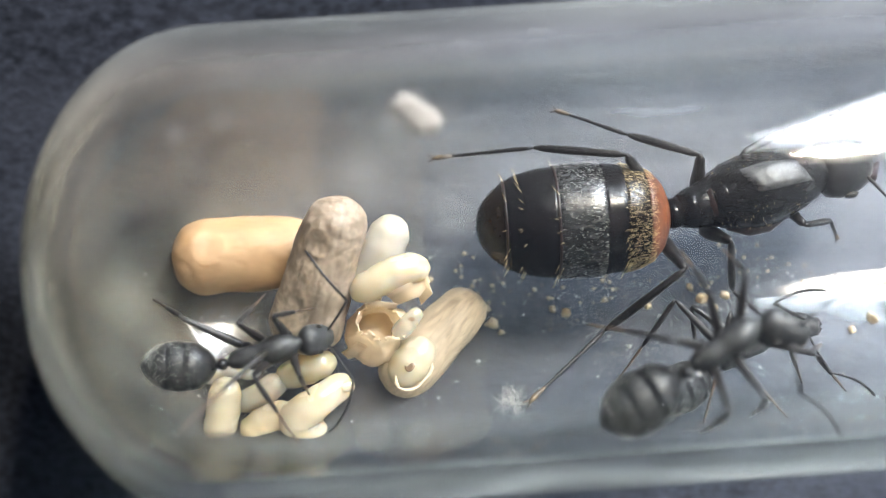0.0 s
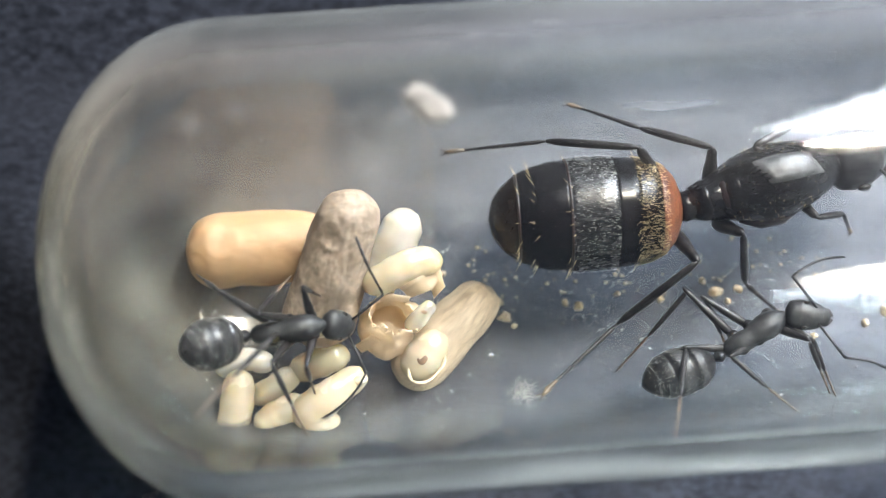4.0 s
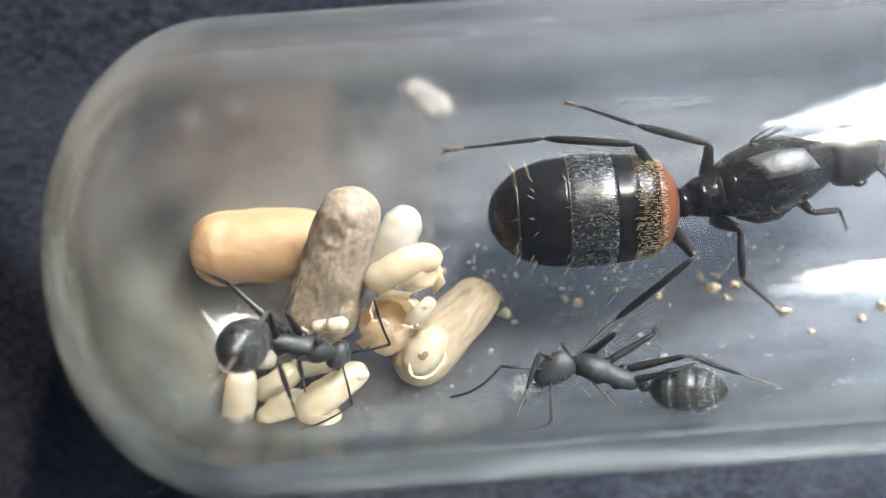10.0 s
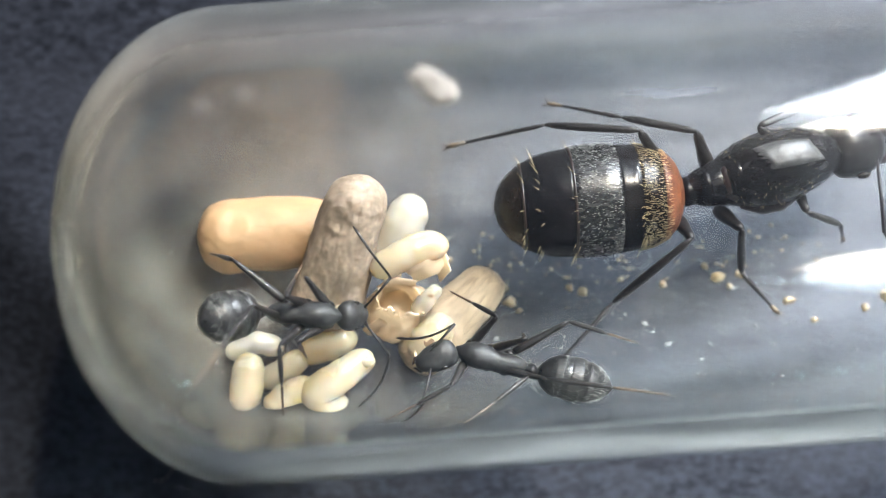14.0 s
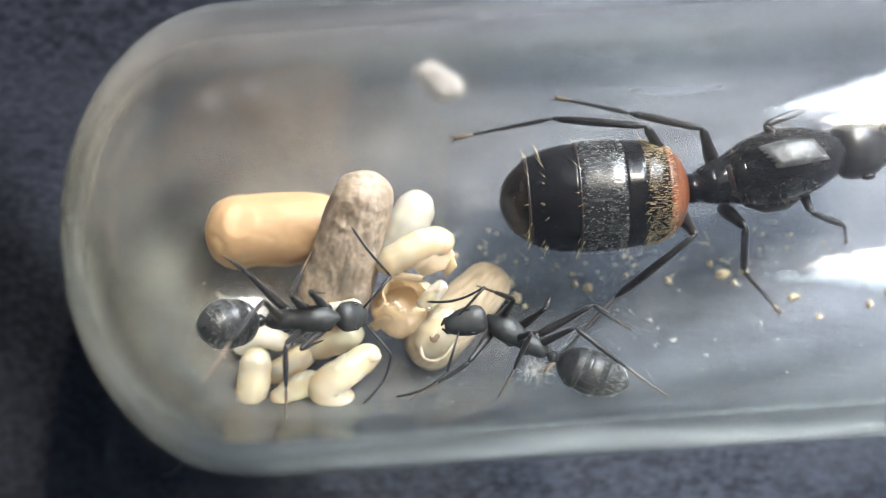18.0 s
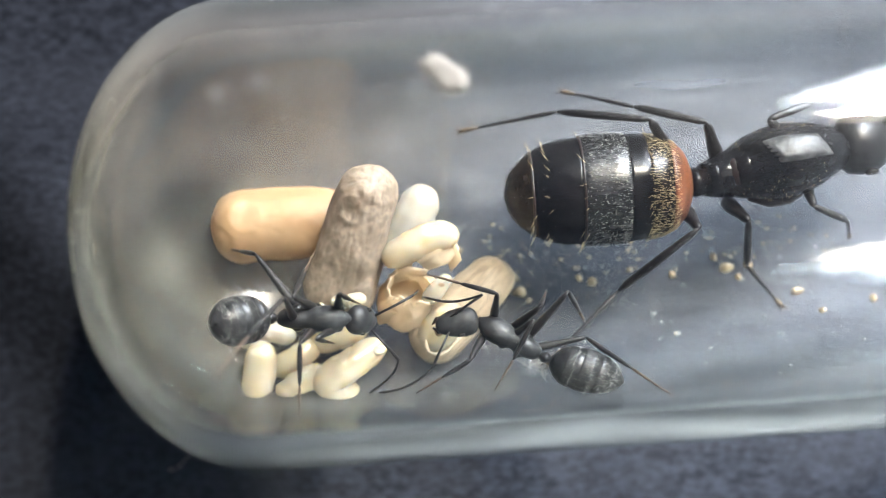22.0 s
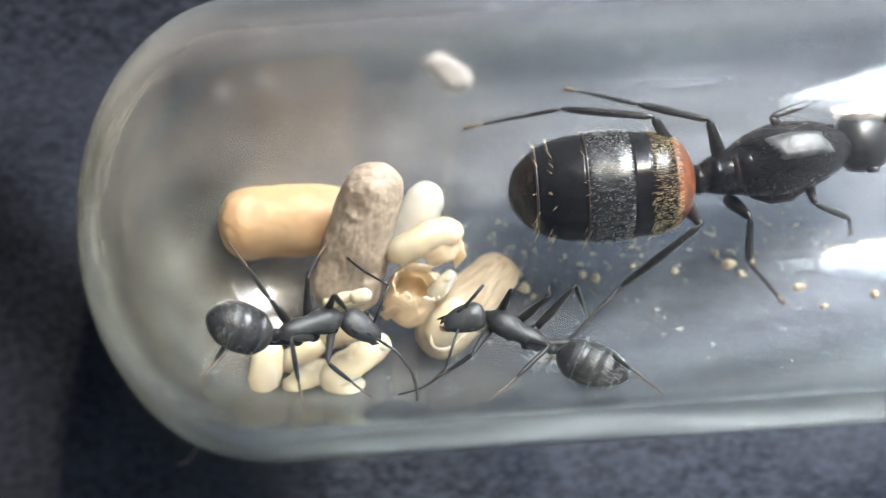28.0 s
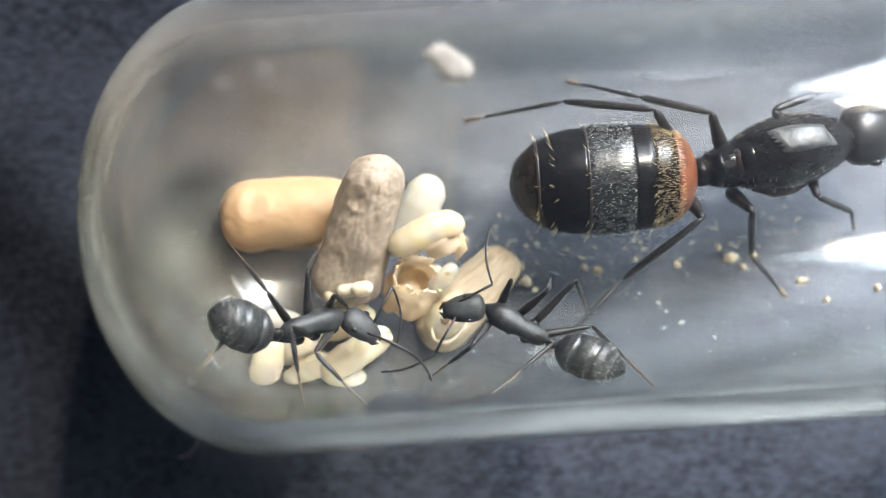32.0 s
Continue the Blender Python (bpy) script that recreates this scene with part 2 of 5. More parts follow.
M_OPENED = material("straw_silk", (0.36, 0.28, 0.19), 0.5, vary=0.25, scale=4200, bump=0.08, bump_scale=4800, second=(0.43, 0.355, 0.255), second_scale=420, stretch=(0.35, 1.4, 1.4), through_light=0.4)
M_LARVA = material("cream_larva", (0.53, 0.46, 0.335), 0.24, clear=0.2, vary=0.08, scale=1100, bump=0.035, bump_scale=1700, sss=1.0, radius=1.2, coat=0.4, second=(0.45, 0.39, 0.29), second_scale=420, through_light=0.4)
M_WHITE = material("white_pupa", (0.47, 0.44, 0.375), 0.32, clear=0.15, vary=0.10, scale=1500, bump=0.03, bump_scale=2200, sss=0.8, radius=0.9, coat=0.25, stretch=(0.5, 1.2, 1.2), second=(0.42, 0.39, 0.33), through_light=0.4)
M_CLEAR = material("glassy_larva", (0.72, 0.67, 0.56), 0.18, clear=0.75, vary=0.1, scale=1300, bump=0.02, bump_scale=2200, sss=0.6, radius=0.6, coat=0.5)
M_EGG = material("pale_egg", (0.34, 0.30, 0.22), 0.25, vary=0.05, sss=0.6, radius=0.5)
M_COTTON = material("white_lint", (0.34, 0.33, 0.31), 0.9, vary=0.1, bump=0.05, bump_scale=3500, through_light=0.3)
M_TUFT = material("cream_lint", (0.24, 0.222, 0.198), 0.95, vary=0.1, bump=0.04, bump_scale=2500)
M_CRUMB = material("straw_crumb", (0.30, 0.24, 0.155), 0.6, vary=0.35, scale=2500, bump=0.05, bump_scale=4000, sss=0.2, radius=0.3)
M_DUST = material("pale_dust", (0.36, 0.36, 0.345), 0.5, vary=0.3)
M_DROP = material("dried_droplet", (0.22, 0.225, 0.22), 0.2, vary=0.3, scale=3000, sss=0.3, radius=0.2)
M_DOWNY = material("downy_dark_chitin", (0.0125, 0.012, 0.0115), 0.46, vary=0.6, scale=5000, bump=0.016, bump_scale=6000, gloss=0.42, stretch=(0.4, 1.5, 1.5), second=(0.010, 0.0098, 0.0095), second_scale=1500)
# paler chitin that carries the painted window sheen on the queen's back
M_BACK_SHEEN = material("sheen_chitin", (0.034, 0.034, 0.034), 0.46, vary=0.6, scale=3000, bump=0.03, bump_scale=5000, second=(0.02, 0.02, 0.02), second_scale=1200)


def glint_material(half_x, half_y, most, rough):
    """A gloss for added reflections that thins out towards its edge."""
    m = bpy.data.materials.new("glint_gloss")
    m.use_nodes = True
    nt = m.node_tree
    nt.nodes.remove(nt.nodes["Principled BSDF"])
    see, shine, mix = nt.nodes.new("ShaderNodeBsdfTransparent"), nt.nodes.new("ShaderNodeBsdfGlossy"), nt.nodes.new("ShaderNodeMixShader")
    shine.inputs["Roughness"].default_value = rough
    co, fit_in, span, thin = (nt.nodes.new("ShaderNode" + k) for k in ("TexCoord", "Mapping", "VectorMath", "MapRange"))
    fit_in.inputs["Scale"].default_value = (1 / (half_x * MM), 1 / (half_y * MM), 0)
    span.operation = "LENGTH"
    nt.links.new(co.outputs["Object"], fit_in.inputs[0])
    nt.links.new(fit_in.outputs[0], span.inputs[0])
    nt.links.new(span.outputs["Value"], thin.inputs[0])
    thin.inputs[1].default_value, thin.inputs[2].default_value, thin.inputs[3].default_value, thin.inputs[4].default_value = 0.87, 0.3, 0.0, most
    nt.links.new(thin.outputs[0], mix.inputs[0])
    nt.links.new(see.outputs[0], mix.inputs[1])
    nt.links.new(shine.outputs[0], mix.inputs[2])
    nt.links.new(mix.outputs[0], nt.nodes["Material Output"].inputs["Surface"])
    return m


# shine of the added sun glint and window streak, not of water
M_GLINT = glint_material(1.9, 1.7, 0.09, 0.24)
M_GLINT_LONG = glint_material(6.5, 0.8, 0.16, 0.10)


def smudge_material(half, most):
    """A pale dried blot that thins out towards its edge."""
    m = bpy.data.materials.new("dried_blot")
    m.use_nodes = True
    nt = m.node_tree
    nt.nodes.remove(nt.nodes["Principled BSDF"])
    see, veil, mix = nt.nodes.new("ShaderNodeBsdfTransparent"), nt.nodes.new("ShaderNodeBsdfDiffuse"), nt.nodes.new("ShaderNodeMixShader")
    veil.inputs["Color"].default_value = (0.62, 0.63, 0.64, 1)
    co, span, thin, n, mul = (nt.nodes.new("ShaderNode" + k) for k in ("TexCoord", "VectorMath", "MapRange", "TexNoise", "Math"))
    span.operation, mul.operation = "LENGTH", "MULTIPLY"
    n.inputs["Scale"].default_value = 1500
    nt.links.new(co.outputs["Object"], span.inputs[0])
    nt.links.new(co.outputs["Object"], n.inputs["Vector"])
    nt.links.new(span.outputs["Value"], thin.inputs[0])
    thin.inputs[1].default_value, thin.inputs[2].default_value, thin.inputs[3].default_value, thin.inputs[4].default_value = half * MM, half * 0.25 * MM, 0.0, most * 2
    nt.links.new(thin.outputs[0], mul.inputs[0])
    nt.links.new(n.outputs["Fac"], mul.inputs[1])
    nt.links.new(mul.outputs[0], mix.inputs[0])
    nt.links.new(see.outputs[0], mix.inputs[1])
    nt.links.new(veil.outputs[0], mix.inputs[2])
    nt.links.new(mix.outputs[0], nt.nodes["Material Output"].inputs["Surface"])
    return m


M_BLOT = smudge_material(0.42, 0.022)
M_BLOT_WIDE = smudge_material(1.3, 0.05)
M_FOOT = material("golden_foot", (0.10, 0.072, 0.042), 0.5, vary=0.5, scale=3000, bump=0.02, bump_scale=8000)
M_SPOT = material("brown_spot", (0.11, 0.066, 0.033), 0.5)


# ---- geometry helpers ----
class Geo:
    """Vertices and faces in millimetres, gathered into one mesh."""

    def __init__(self):
        self.v, self.f = [], []

    def rings(self, rings):
        """Skin a row of equal rings of points and close both ends."""
        n, base = len(rings[0]), len(self.v)
        for ring in rings:
            self.v += [Vector(p) for p in ring]
        for i in range(len(rings) - 1):
            a, b = base + i * n, base + (i + 1) * n
            for j in range(n):
                k = (j + 1) % n
                self.f.append((a + j, a + k, b + k, b + j))
        for ring, off, flip in ((rings[0], base, True), (rings[-1], base + (len(rings) - 1) * n, False)):
            c = sum((Vector(p) for p in ring), Vector()) / n
            self.v.append(c)
            m = len(self.v) - 1
            for j in range(n):
                k = (j + 1) % n
                self.f.append((off + k, off + j, m) if flip else (off + j, off + k, m))
        return self

    def lathe(self, profile, seg=24, sy=1.0, sz=1.0, dz=None):
        """Turn a profile of (x, r) about the x axis; sy, sz squash it, dz(x) bends it."""
        out = []
        for x, r in profile:
            lift = dz(x) if dz else 0.0
            out.append([(x, r * sy * math.cos(2 * math.pi * j / seg), r * sz * math.sin(2 * math.pi * j / seg) + lift) for j in range(seg)])
        return self.rings(out)

    def loft(self, points, radii, seg=10, flat=1.0):
        """A limb along points, with a radius at each; ends rounded off by the radii given."""
        pts = [Vector(p) for p in points]
        out, side = [], None
        for i, p in enumerate(pts):
            t = (pts[min(i + 1, len(pts) - 1)] - pts[max(i - 1, 0)]).normalized()
            ref = Vector((0, 0, 1)) if abs(t.z) < 0.9 else Vector((0, 1, 0))
            s = ref.cross(t).normalized() if side is None else (side - t * side.dot(t)).normalized()
            side = s
            u = t.cross(s)
            r = radii[i]
            out.append([p + s * (r * math.cos(2 * math.pi * j / seg)) + u * (r * flat * math.sin(2 * math.pi * j / seg)) for j in range(seg)])
        return self.rings(out)

    def ball(self, c, rx, ry=None, rz=None, seg=12, rows=8):
        ry, rz, c = ry or rx, rz or rx, Vector(c)
        prof = [(-math.cos(math.pi * (i + 0.15) / (rows + 0.3)), math.sin(math.pi * (i + 0.15) / (rows + 0.3))) for i in range(rows + 1)]
        return self.rings([[c + Vector((x * rx, r * ry * math.cos(2 * math.pi * j / seg), r * rz * math.sin(2 * math.pi * j / seg))) for j in range(seg)] for x, r in prof])

    def rough(self, amount, scale, seed=0.0):
        """Uneven the surface by smooth noise."""
        o = Vector((seed, seed * 1.7, seed * 0.3))
        for p in self.v:
            p += noise.noise_vector(p * scale + o) * amount
        return self

    def welded(self):
        """Join the points that lie in one place."""
        at, order = {}, []
        for p in self.v:
            key = (round(p.x, 5), round(p.y, 5), round(p.z, 5))
            order.append(at.setdefault(key, len(at)))
        self.v, self.f = [Vector(k) for k in at], [tuple(order[k] for k in f) for f in self.f]
        return self

    def mesh(self, name, mat):
        me = bpy.data.meshes.new(name)
        me.from_pydata([tuple(p * MM) for p in self.v], [], self.f)
        me.polygons.foreach_set("use_smooth", [True] * len(me.polygons))
        me.materials.append(mat)
        me.update()
        return me


def part(name, geo, mat, parent, label=""):
    ob = new(name, geo.mesh(name, mat))
    ob.parent = parent
    return tagged(ob, label) if label else ob


def place(x, y, z, rx=0, ry=0, rz=0):
    return pose(x * MM, y * MM, z * MM, rx, ry, rz)


def aim(a, b):
    """The pose at a (mm) whose x axis points to b (mm)."""
    a, b = Vector(a), Vector(b)
    return Matrix.Translation(a) @ (b - a).to_track_quat("X", "Z").to_matrix().to_4x4()


def metric(m):
    """A pose whose place is in millimetres, turned into metres."""
    m = m.copy()
    m.translation = m.translation * MM
    return m


def capsule(length, r0, r1, bulge=0.0, n=12):
    """A profile of a rounded body from x = 0 to x = length."""
    out = []
    for i in range(n + 1):
        u = 0.5 - 0.5 * math.cos(math.pi * (i + 0.12) / (n + 0.24))
        r = r0 + (r1 - r0) * u
        end0, end1 = min(1.0, u * length / r0), min(1.0, (1 - u) * length / r1)
        r *= math.sqrt(max(0.004, 1 - (1 - end0) ** 2)) * math.sqrt(max(0.004, 1 - (1 - end1) ** 2))
        out.append((u * length, r * (1 + bulge * math.sin(math.pi * u))))
    return out


# ---- the cloth and the tube ----
def cloth_z(x, y):
    # slope added at lower left, turned from the sun to darken the cloth there
    fall = min(1.0, max(0.0, (-0.75 * x - 0.66 * y - 10.5) / 8.5))
    return -0.25 + 0.16 * noise.noise(Vector((x * 0.16, y * 0.16, 3.0))) + 0.07 * noise.noise(Vector((x * 0.6, y * 0.6, 1.0))) - 3.6 * fall * fall * (3 - 2 * fall)


def build_ground():
    g = Geo()
    n, half = 150, 260.0
    for i in range(n + 1):
        for j in range(n + 1):
            x, y = [half * (abs(k / n * 2 - 1) ** 2.2) * (1 if k * 2 > n else -1) for k in (i, j)]
            g.v.append(Vector((x, y, cloth_z(x, y))))
    for i in range(n):
        for j in range(n):
            a = i * (n + 1) + j
            g.f.append((a, a + n + 1, a + n + 2, a + 1))
    return tagged(new("ground", g.mesh("ground", M_CLOTH)), "dark blue-black matt cloth under the tube", "cloth", kind="structure")


SHADOW_SPLIT = -5.5  # the rounded end up to here is split off to cast a shadow


def build_tube():
    """A round-bottomed tube lying along x: outer skin, inner skin and the open rim."""
    seg, length, g = 96, 110.0, Geo()
    outer = [(-6.5 - 6.1 * math.cos(a), 8.0 * math.sin(a)) for a in [math.pi / 2 * (i + 0.02) / 30 for i in range(31)]]
    outer += [(SHADOW_SPLIT, 8.0)] + [(SHADOW_SPLIT + (length - SHADOW_SPLIT) * i / 8, 8.0) for i in range(1, 9)]
    inner = [(-6.5 - 5.35 * math.cos(a), 6.95 * math.sin(a)) for a in [math.pi / 2 * (i + 0.02) / 30 for i in range(31)]]
    inner += [(SHADOW_SPLIT, 6.95)] + [(SHADOW_SPLIT + (length - SHADOW_SPLIT) * i / 8, 6.95) for i in range(1, 9)]
    prof = outer + [(length + 0.4, 7.5)] + inner[::-1]
    g.lathe(prof, seg)
    for p in g.v:
        p.z += 8.0
    # one piece of glass in two meshes, so the rounded end alone shades the cloth
    end, wall = Geo(), Geo()
    for f in g.f:
        mid = sum((g.v[k] for k in f), Vector()) / len(f)
        into = end if mid.x < SHADOW_SPLIT and mid.z < 13.5 else wall
        into.f.append(tuple(range(len(into.v), len(into.v) + len(f))))
        into.v += [g.v[k] for k in f]
    ob = new("test_tube")
    for name, piece in (("tube_wall", wall), ("round_bottom", end)):
        skin = part(name, piece.welded(), M_GLASS, ob)
        skin.visible_shadow = name == "round_bottom"
    for x, y, long in ((-11.6, 0.9, 1.4), (9.0, -4.6, 1.4), (3.5, 6.4, 0.8)):
        pts = []
        for k in range(4):
            px = x + long * k / 3
            rad = 8.003 * math.sqrt(1 - (max(0.0, -6.5 - px) / 6.1) ** 2)
            pts.append((px, y, 8 + math.sqrt(max(0.0, rad * rad - y * y))))
        part("scratch", Geo().loft(pts, [0.002, 0.004, 0.004, 0.002], 5), M_DUST, ob, "fine pale scratch in the glass")
    return tagged(ob, "clear round-bottomed glass test tube lying on the dark cloth", "test tube")


def loose_hair():
    pts = []
    for i in range(9):
        u = i / 8
        x, y = -12.75 + 1.5 * u, -9.5 + 1.25 * u - 0.35 * math.sin(u * 3.1)
        pts.append((x, y, cloth_z(x, y) + 0.06 + 0.35 * math.sin(u * 3.1)))
    ob = new("fibre", Geo().loft(pts, [0.012] * 9, 6).mesh("fibre", M_COTTON))
    return tagged(ob, "fine pale fibre curling on the dark cloth", "fibre")


build_ground()
build_tube()
loose_hair()


# ---- ants ----
def limb(length, r0, r1, seg=9, thick=0.35, bulge=0.35):
    """A leg segment along x, thickest a third of the way."""
    prof = []
    for i in range(11):
        u = (i + 0.04) / 10.08
        r = r0 + (r1 - r0) * u
        r *= 1 + bulge * math.exp(-((u - thick) / 0.28) ** 2)
        if i in (0, 10):
            r *= 0.45
        prof.append((u * length, r))
    return Geo().lathe(prof, seg)


def hairs(geo, spots, length, r=0.012, lean=Vector((-0.5, 0, 0))):
    """Short stiff hairs: thin three-sided spikes from (point, normal) pairs."""
    for p, nrm in spots:
        d = (nrm + lean).normalized() * length * random.uniform(0.7, 1.25)
        s = d.orthogonal().normalized() * r
        t = d.cross(s).normalized() * r
        b = len(geo.v)
        geo.v += [p + s, p - s * 0.5 + t, p - s * 0.5 - t, p + d]
        geo.f += [(b, b + 1, b + 3), (b + 1, b + 2, b + 3), (b + 2, b, b + 3)]
    return geo


def on_lathe(prof, x, a, sy, sz):
    """A point and its outward normal on a turned body."""
    for (x0, r0), (x1, r1) in zip(prof, prof[1:]):
        if min(x0, x1) <= x <= max(x0, x1) and x0 != x1:
            r = r0 + (r1 - r0) * (x - x0) / (x1 - x0)
            return Vector((x, r * sy * math.cos(a), r * sz * math.sin(a))), Vector((0, math.cos(a), math.sin(a)))
    return Vector((x, 0, 0)), Vector((0, 0, 1))


LEGS = {  # hip, femur, tibia, tarsus
    "lf": ((0.80, 0.30, -0.35), 1.80, 1.40, 1.30), "rf": ((0.80, -0.30, -0.35), 1.80, 1.40, 1.30),
    "lm": ((0.05, 0.32, -0.40), 1.95, 1.65, 1.50), "rm": ((0.05, -0.32, -0.40), 1.95, 1.65, 1.50),
    "lh": ((-0.60, 0.30, -0.38), 2.45, 2.25, 1.95), "rh": ((-0.60, -0.30, -0.38), 2.45, 2.25, 1.95)}


def antenna(parent, scape=1.15, tail=1.7, k=1.0):
    """An elbowed feeler: a straight scape, and a beaded, slightly curved flagellum."""
    first = part("scape", Geo().loft([(0, 0, 0), (scape * 0.5, 0, 0.02), (scape, 0, 0)], [0.042 * k, 0.045 * k, 0.058 * k], 8), M_LEG, parent)
    pts, rad = [], []
    for i in range(13):
        u = i / 12
        pts.append((tail * u * 0.98, tail * 0.10 * math.sin(u * 3.0), -0.22 * tail * u * u))
        rad.append((0.036 + 0.010 * (i % 2) + 0.01 * u) * k)
    rad[-1] *= 0.5
    return first, part("flagellum", Geo().loft(pts, rad, 8), M_LEG, parent)


def set_antenna(at, scape, lift, yaw, bend):
    """The poses of both pieces: socket at (mm), the scape's lift and yaw, the flagellum's yaw (degrees)."""
    first = pose(*at, 0, -lift, yaw)
    elbow = first @ Vector((scape, 0, 0))
    return metric(first), place(*elbow, 0, lift * 0.4, bend)


SCAPE = 1.55  # length of a worker's scape


def build_worker(name, label, k=0.9):
    """A black worker ant; its origin lies in the middle of the thorax, x ahead."""
    ant = tagged(new(name), label, "ant", "worker ants")
    th = [(-1.28, 0.12), (-1.22, 0.26), (-1.05, 0.38), (-0.75, 0.44), (-0.45, 0.445), (-0.24, 0.405), (-0.16, 0.41), (0.08, 0.505), (0.40, 0.585),
          (0.72, 0.555), (0.96, 0.43), (1.12, 0.28), (1.22, 0.19), (1.30, 0.15)]
    part("thorax", Geo().lathe(th, 28, 0.83, 0.93, lambda x: 0.08 * math.cos(x * 1.5)).rough(0.02, 2.5, 4), M_THORAX, ant)
    part("petiole", Geo().lathe([(-1.72, 0.12), (-1.62, 0.20), (-1.52, 0.30), (-1.42, 0.30), (-1.32, 0.18), (-1.22, 0.13)], 14, 0.75, 1.15), M_BLACK, ant)
    gp = [(0.03, 0.10), (-0.06, 0.32), (-0.28, 0.64), (-0.58, 0.86), (-0.88, 0.95), (-0.90, 0.915), (-1.15, 0.97), (-1.45, 1.0), (-1.62, 0.985), (-1.64, 0.955),
          (-1.90, 0.93), (-2.14, 0.84), (-2.16, 0.81), (-2.40, 0.66), (-2.42, 0.63), (-2.62, 0.42), (-2.76, 0.20), (-2.82, 0.06)]
    gp = [(x * k, r * k) for x, r in gp]
    gaster = part("gaster", Geo().lathe(gp, 32, 0.91, 0.88), M_BLACK, ant)
    gaster.matrix_basis = place(-1.70, 0, -0.05)
    spots = [on_lathe(gp, x, random.uniform(0.1, math.pi - 0.1), 0.91, 0.88) for x in [k / 0.9 * random.choice((-0.77, -1.42, -1.91, -2.12, -2.25)) + random.uniform(-0.04, 0.02) for _ in range(120)]]
    part("hairs", hairs(Geo(), spots, 0.15, 0.0042), M_SILVER, gaster)
    for x0, x1 in ((-0.50, -0.885), (-1.08, -1.625), (-1.76, -2.145)):
        band = [(k * (x0 + (x1 - x0) * i / 8), r) for i, r in enumerate([on_lathe(gp, k * (x0 + (x1 - x0) * i / 8), 0, 1, 1)[0].y + (0.012 if 0 < i < 8 else -0.02) for i in range(9)])]
        part("gaster_band", Geo().lathe(band, 32, 0.91, 0.88), M_DOWNY, gaster, "dull downy rear half of a plate")
    soft = []
    for x0, x1 in ((-0.45, -0.86), (-0.98, -1.58), (-1.75, -2.12), (-2.2, -2.4)):
        for _ in range(80):
            x = k * (x0 + (x1 - x0) * random.random() ** 0.7)
            p, nrm = on_lathe(gp, x, random.uniform(-0.1, math.pi + 0.1), 0.91, 0.88)
            soft.append((p + nrm * 0.004, nrm))
    part("down", hairs(Geo(), soft, 0.11, 0.004, Vector((-2.8, 0, 0))), M_SILVER, gaster, "short silvery down in bands")
    hp = [(-0.03, 0.14), (0.0, 0.33), (0.07, 0.47), (0.20, 0.56), (0.38, 0.595), (0.58, 0.58), (0.80, 0.51), (0.98, 0.41), (1.12, 0.31), (1.20, 0.16)]
    hp = [(x * 1.25, r * 0.92) for x, r in hp]
    head = part("head", Geo().lathe(hp, 28, 1.0, 0.74).rough(0.012, 3, 2), M_THORAX, ant)
    head.matrix_basis = place(1.30, 0, 0.05)
    feelers = []
    for s in (1, -1):
        part("eye", Geo().ball((0.60, 0.44 * s, 0.22), 0.13, 0.07, 0.11, 10, 6), M_EYE, head)
        part("mandible", Geo().loft([(1.22, 0.22 * s, -0.06), (1.44, 0.23 * s, -0.08), (1.62, 0.06 * s, -0.12)], [0.11, 0.10, 0.03], 8), M_DARKRED, head)
        feelers.append(antenna(head, SCAPE, 2.2))
    legs = {}
    for key, (hip, a, b, c) in LEGS.items():
        part("coxa", Geo().ball((hip[0], hip[1] * 1.05, hip[2] + 0.06), 0.21, 0.20, 0.27, 10, 6), M_BLACK, ant)
        fe = part("femur", limb(a, 0.132, 0.09), M_LEG, ant)
        ti = part("tibia", limb(b, 0.082, 0.066, thick=0.5, bulge=0.3), M_LEG, ant)
        ta = part("tarsus", limb(c, 0.048, 0.030, thick=0.1, bulge=0.2), M_TARSUS, ti)
        ta.matrix_basis = place(b - 0.02, 0, 0, 0, 0, 0)
        legs[key] = (fe, ti)
    return ant, gaster, head, legs, feelers


WORKER_A = build_worker("worker_ant", "small black worker ant standing over the brood", 0.95)
WORKER_B = build_worker("worker_ant", "small black worker ant walking along the glass wall", 0.97)
WORKER_C = build_worker("worker_ant", "small black worker ant passing close under the upper glass", 1.0)


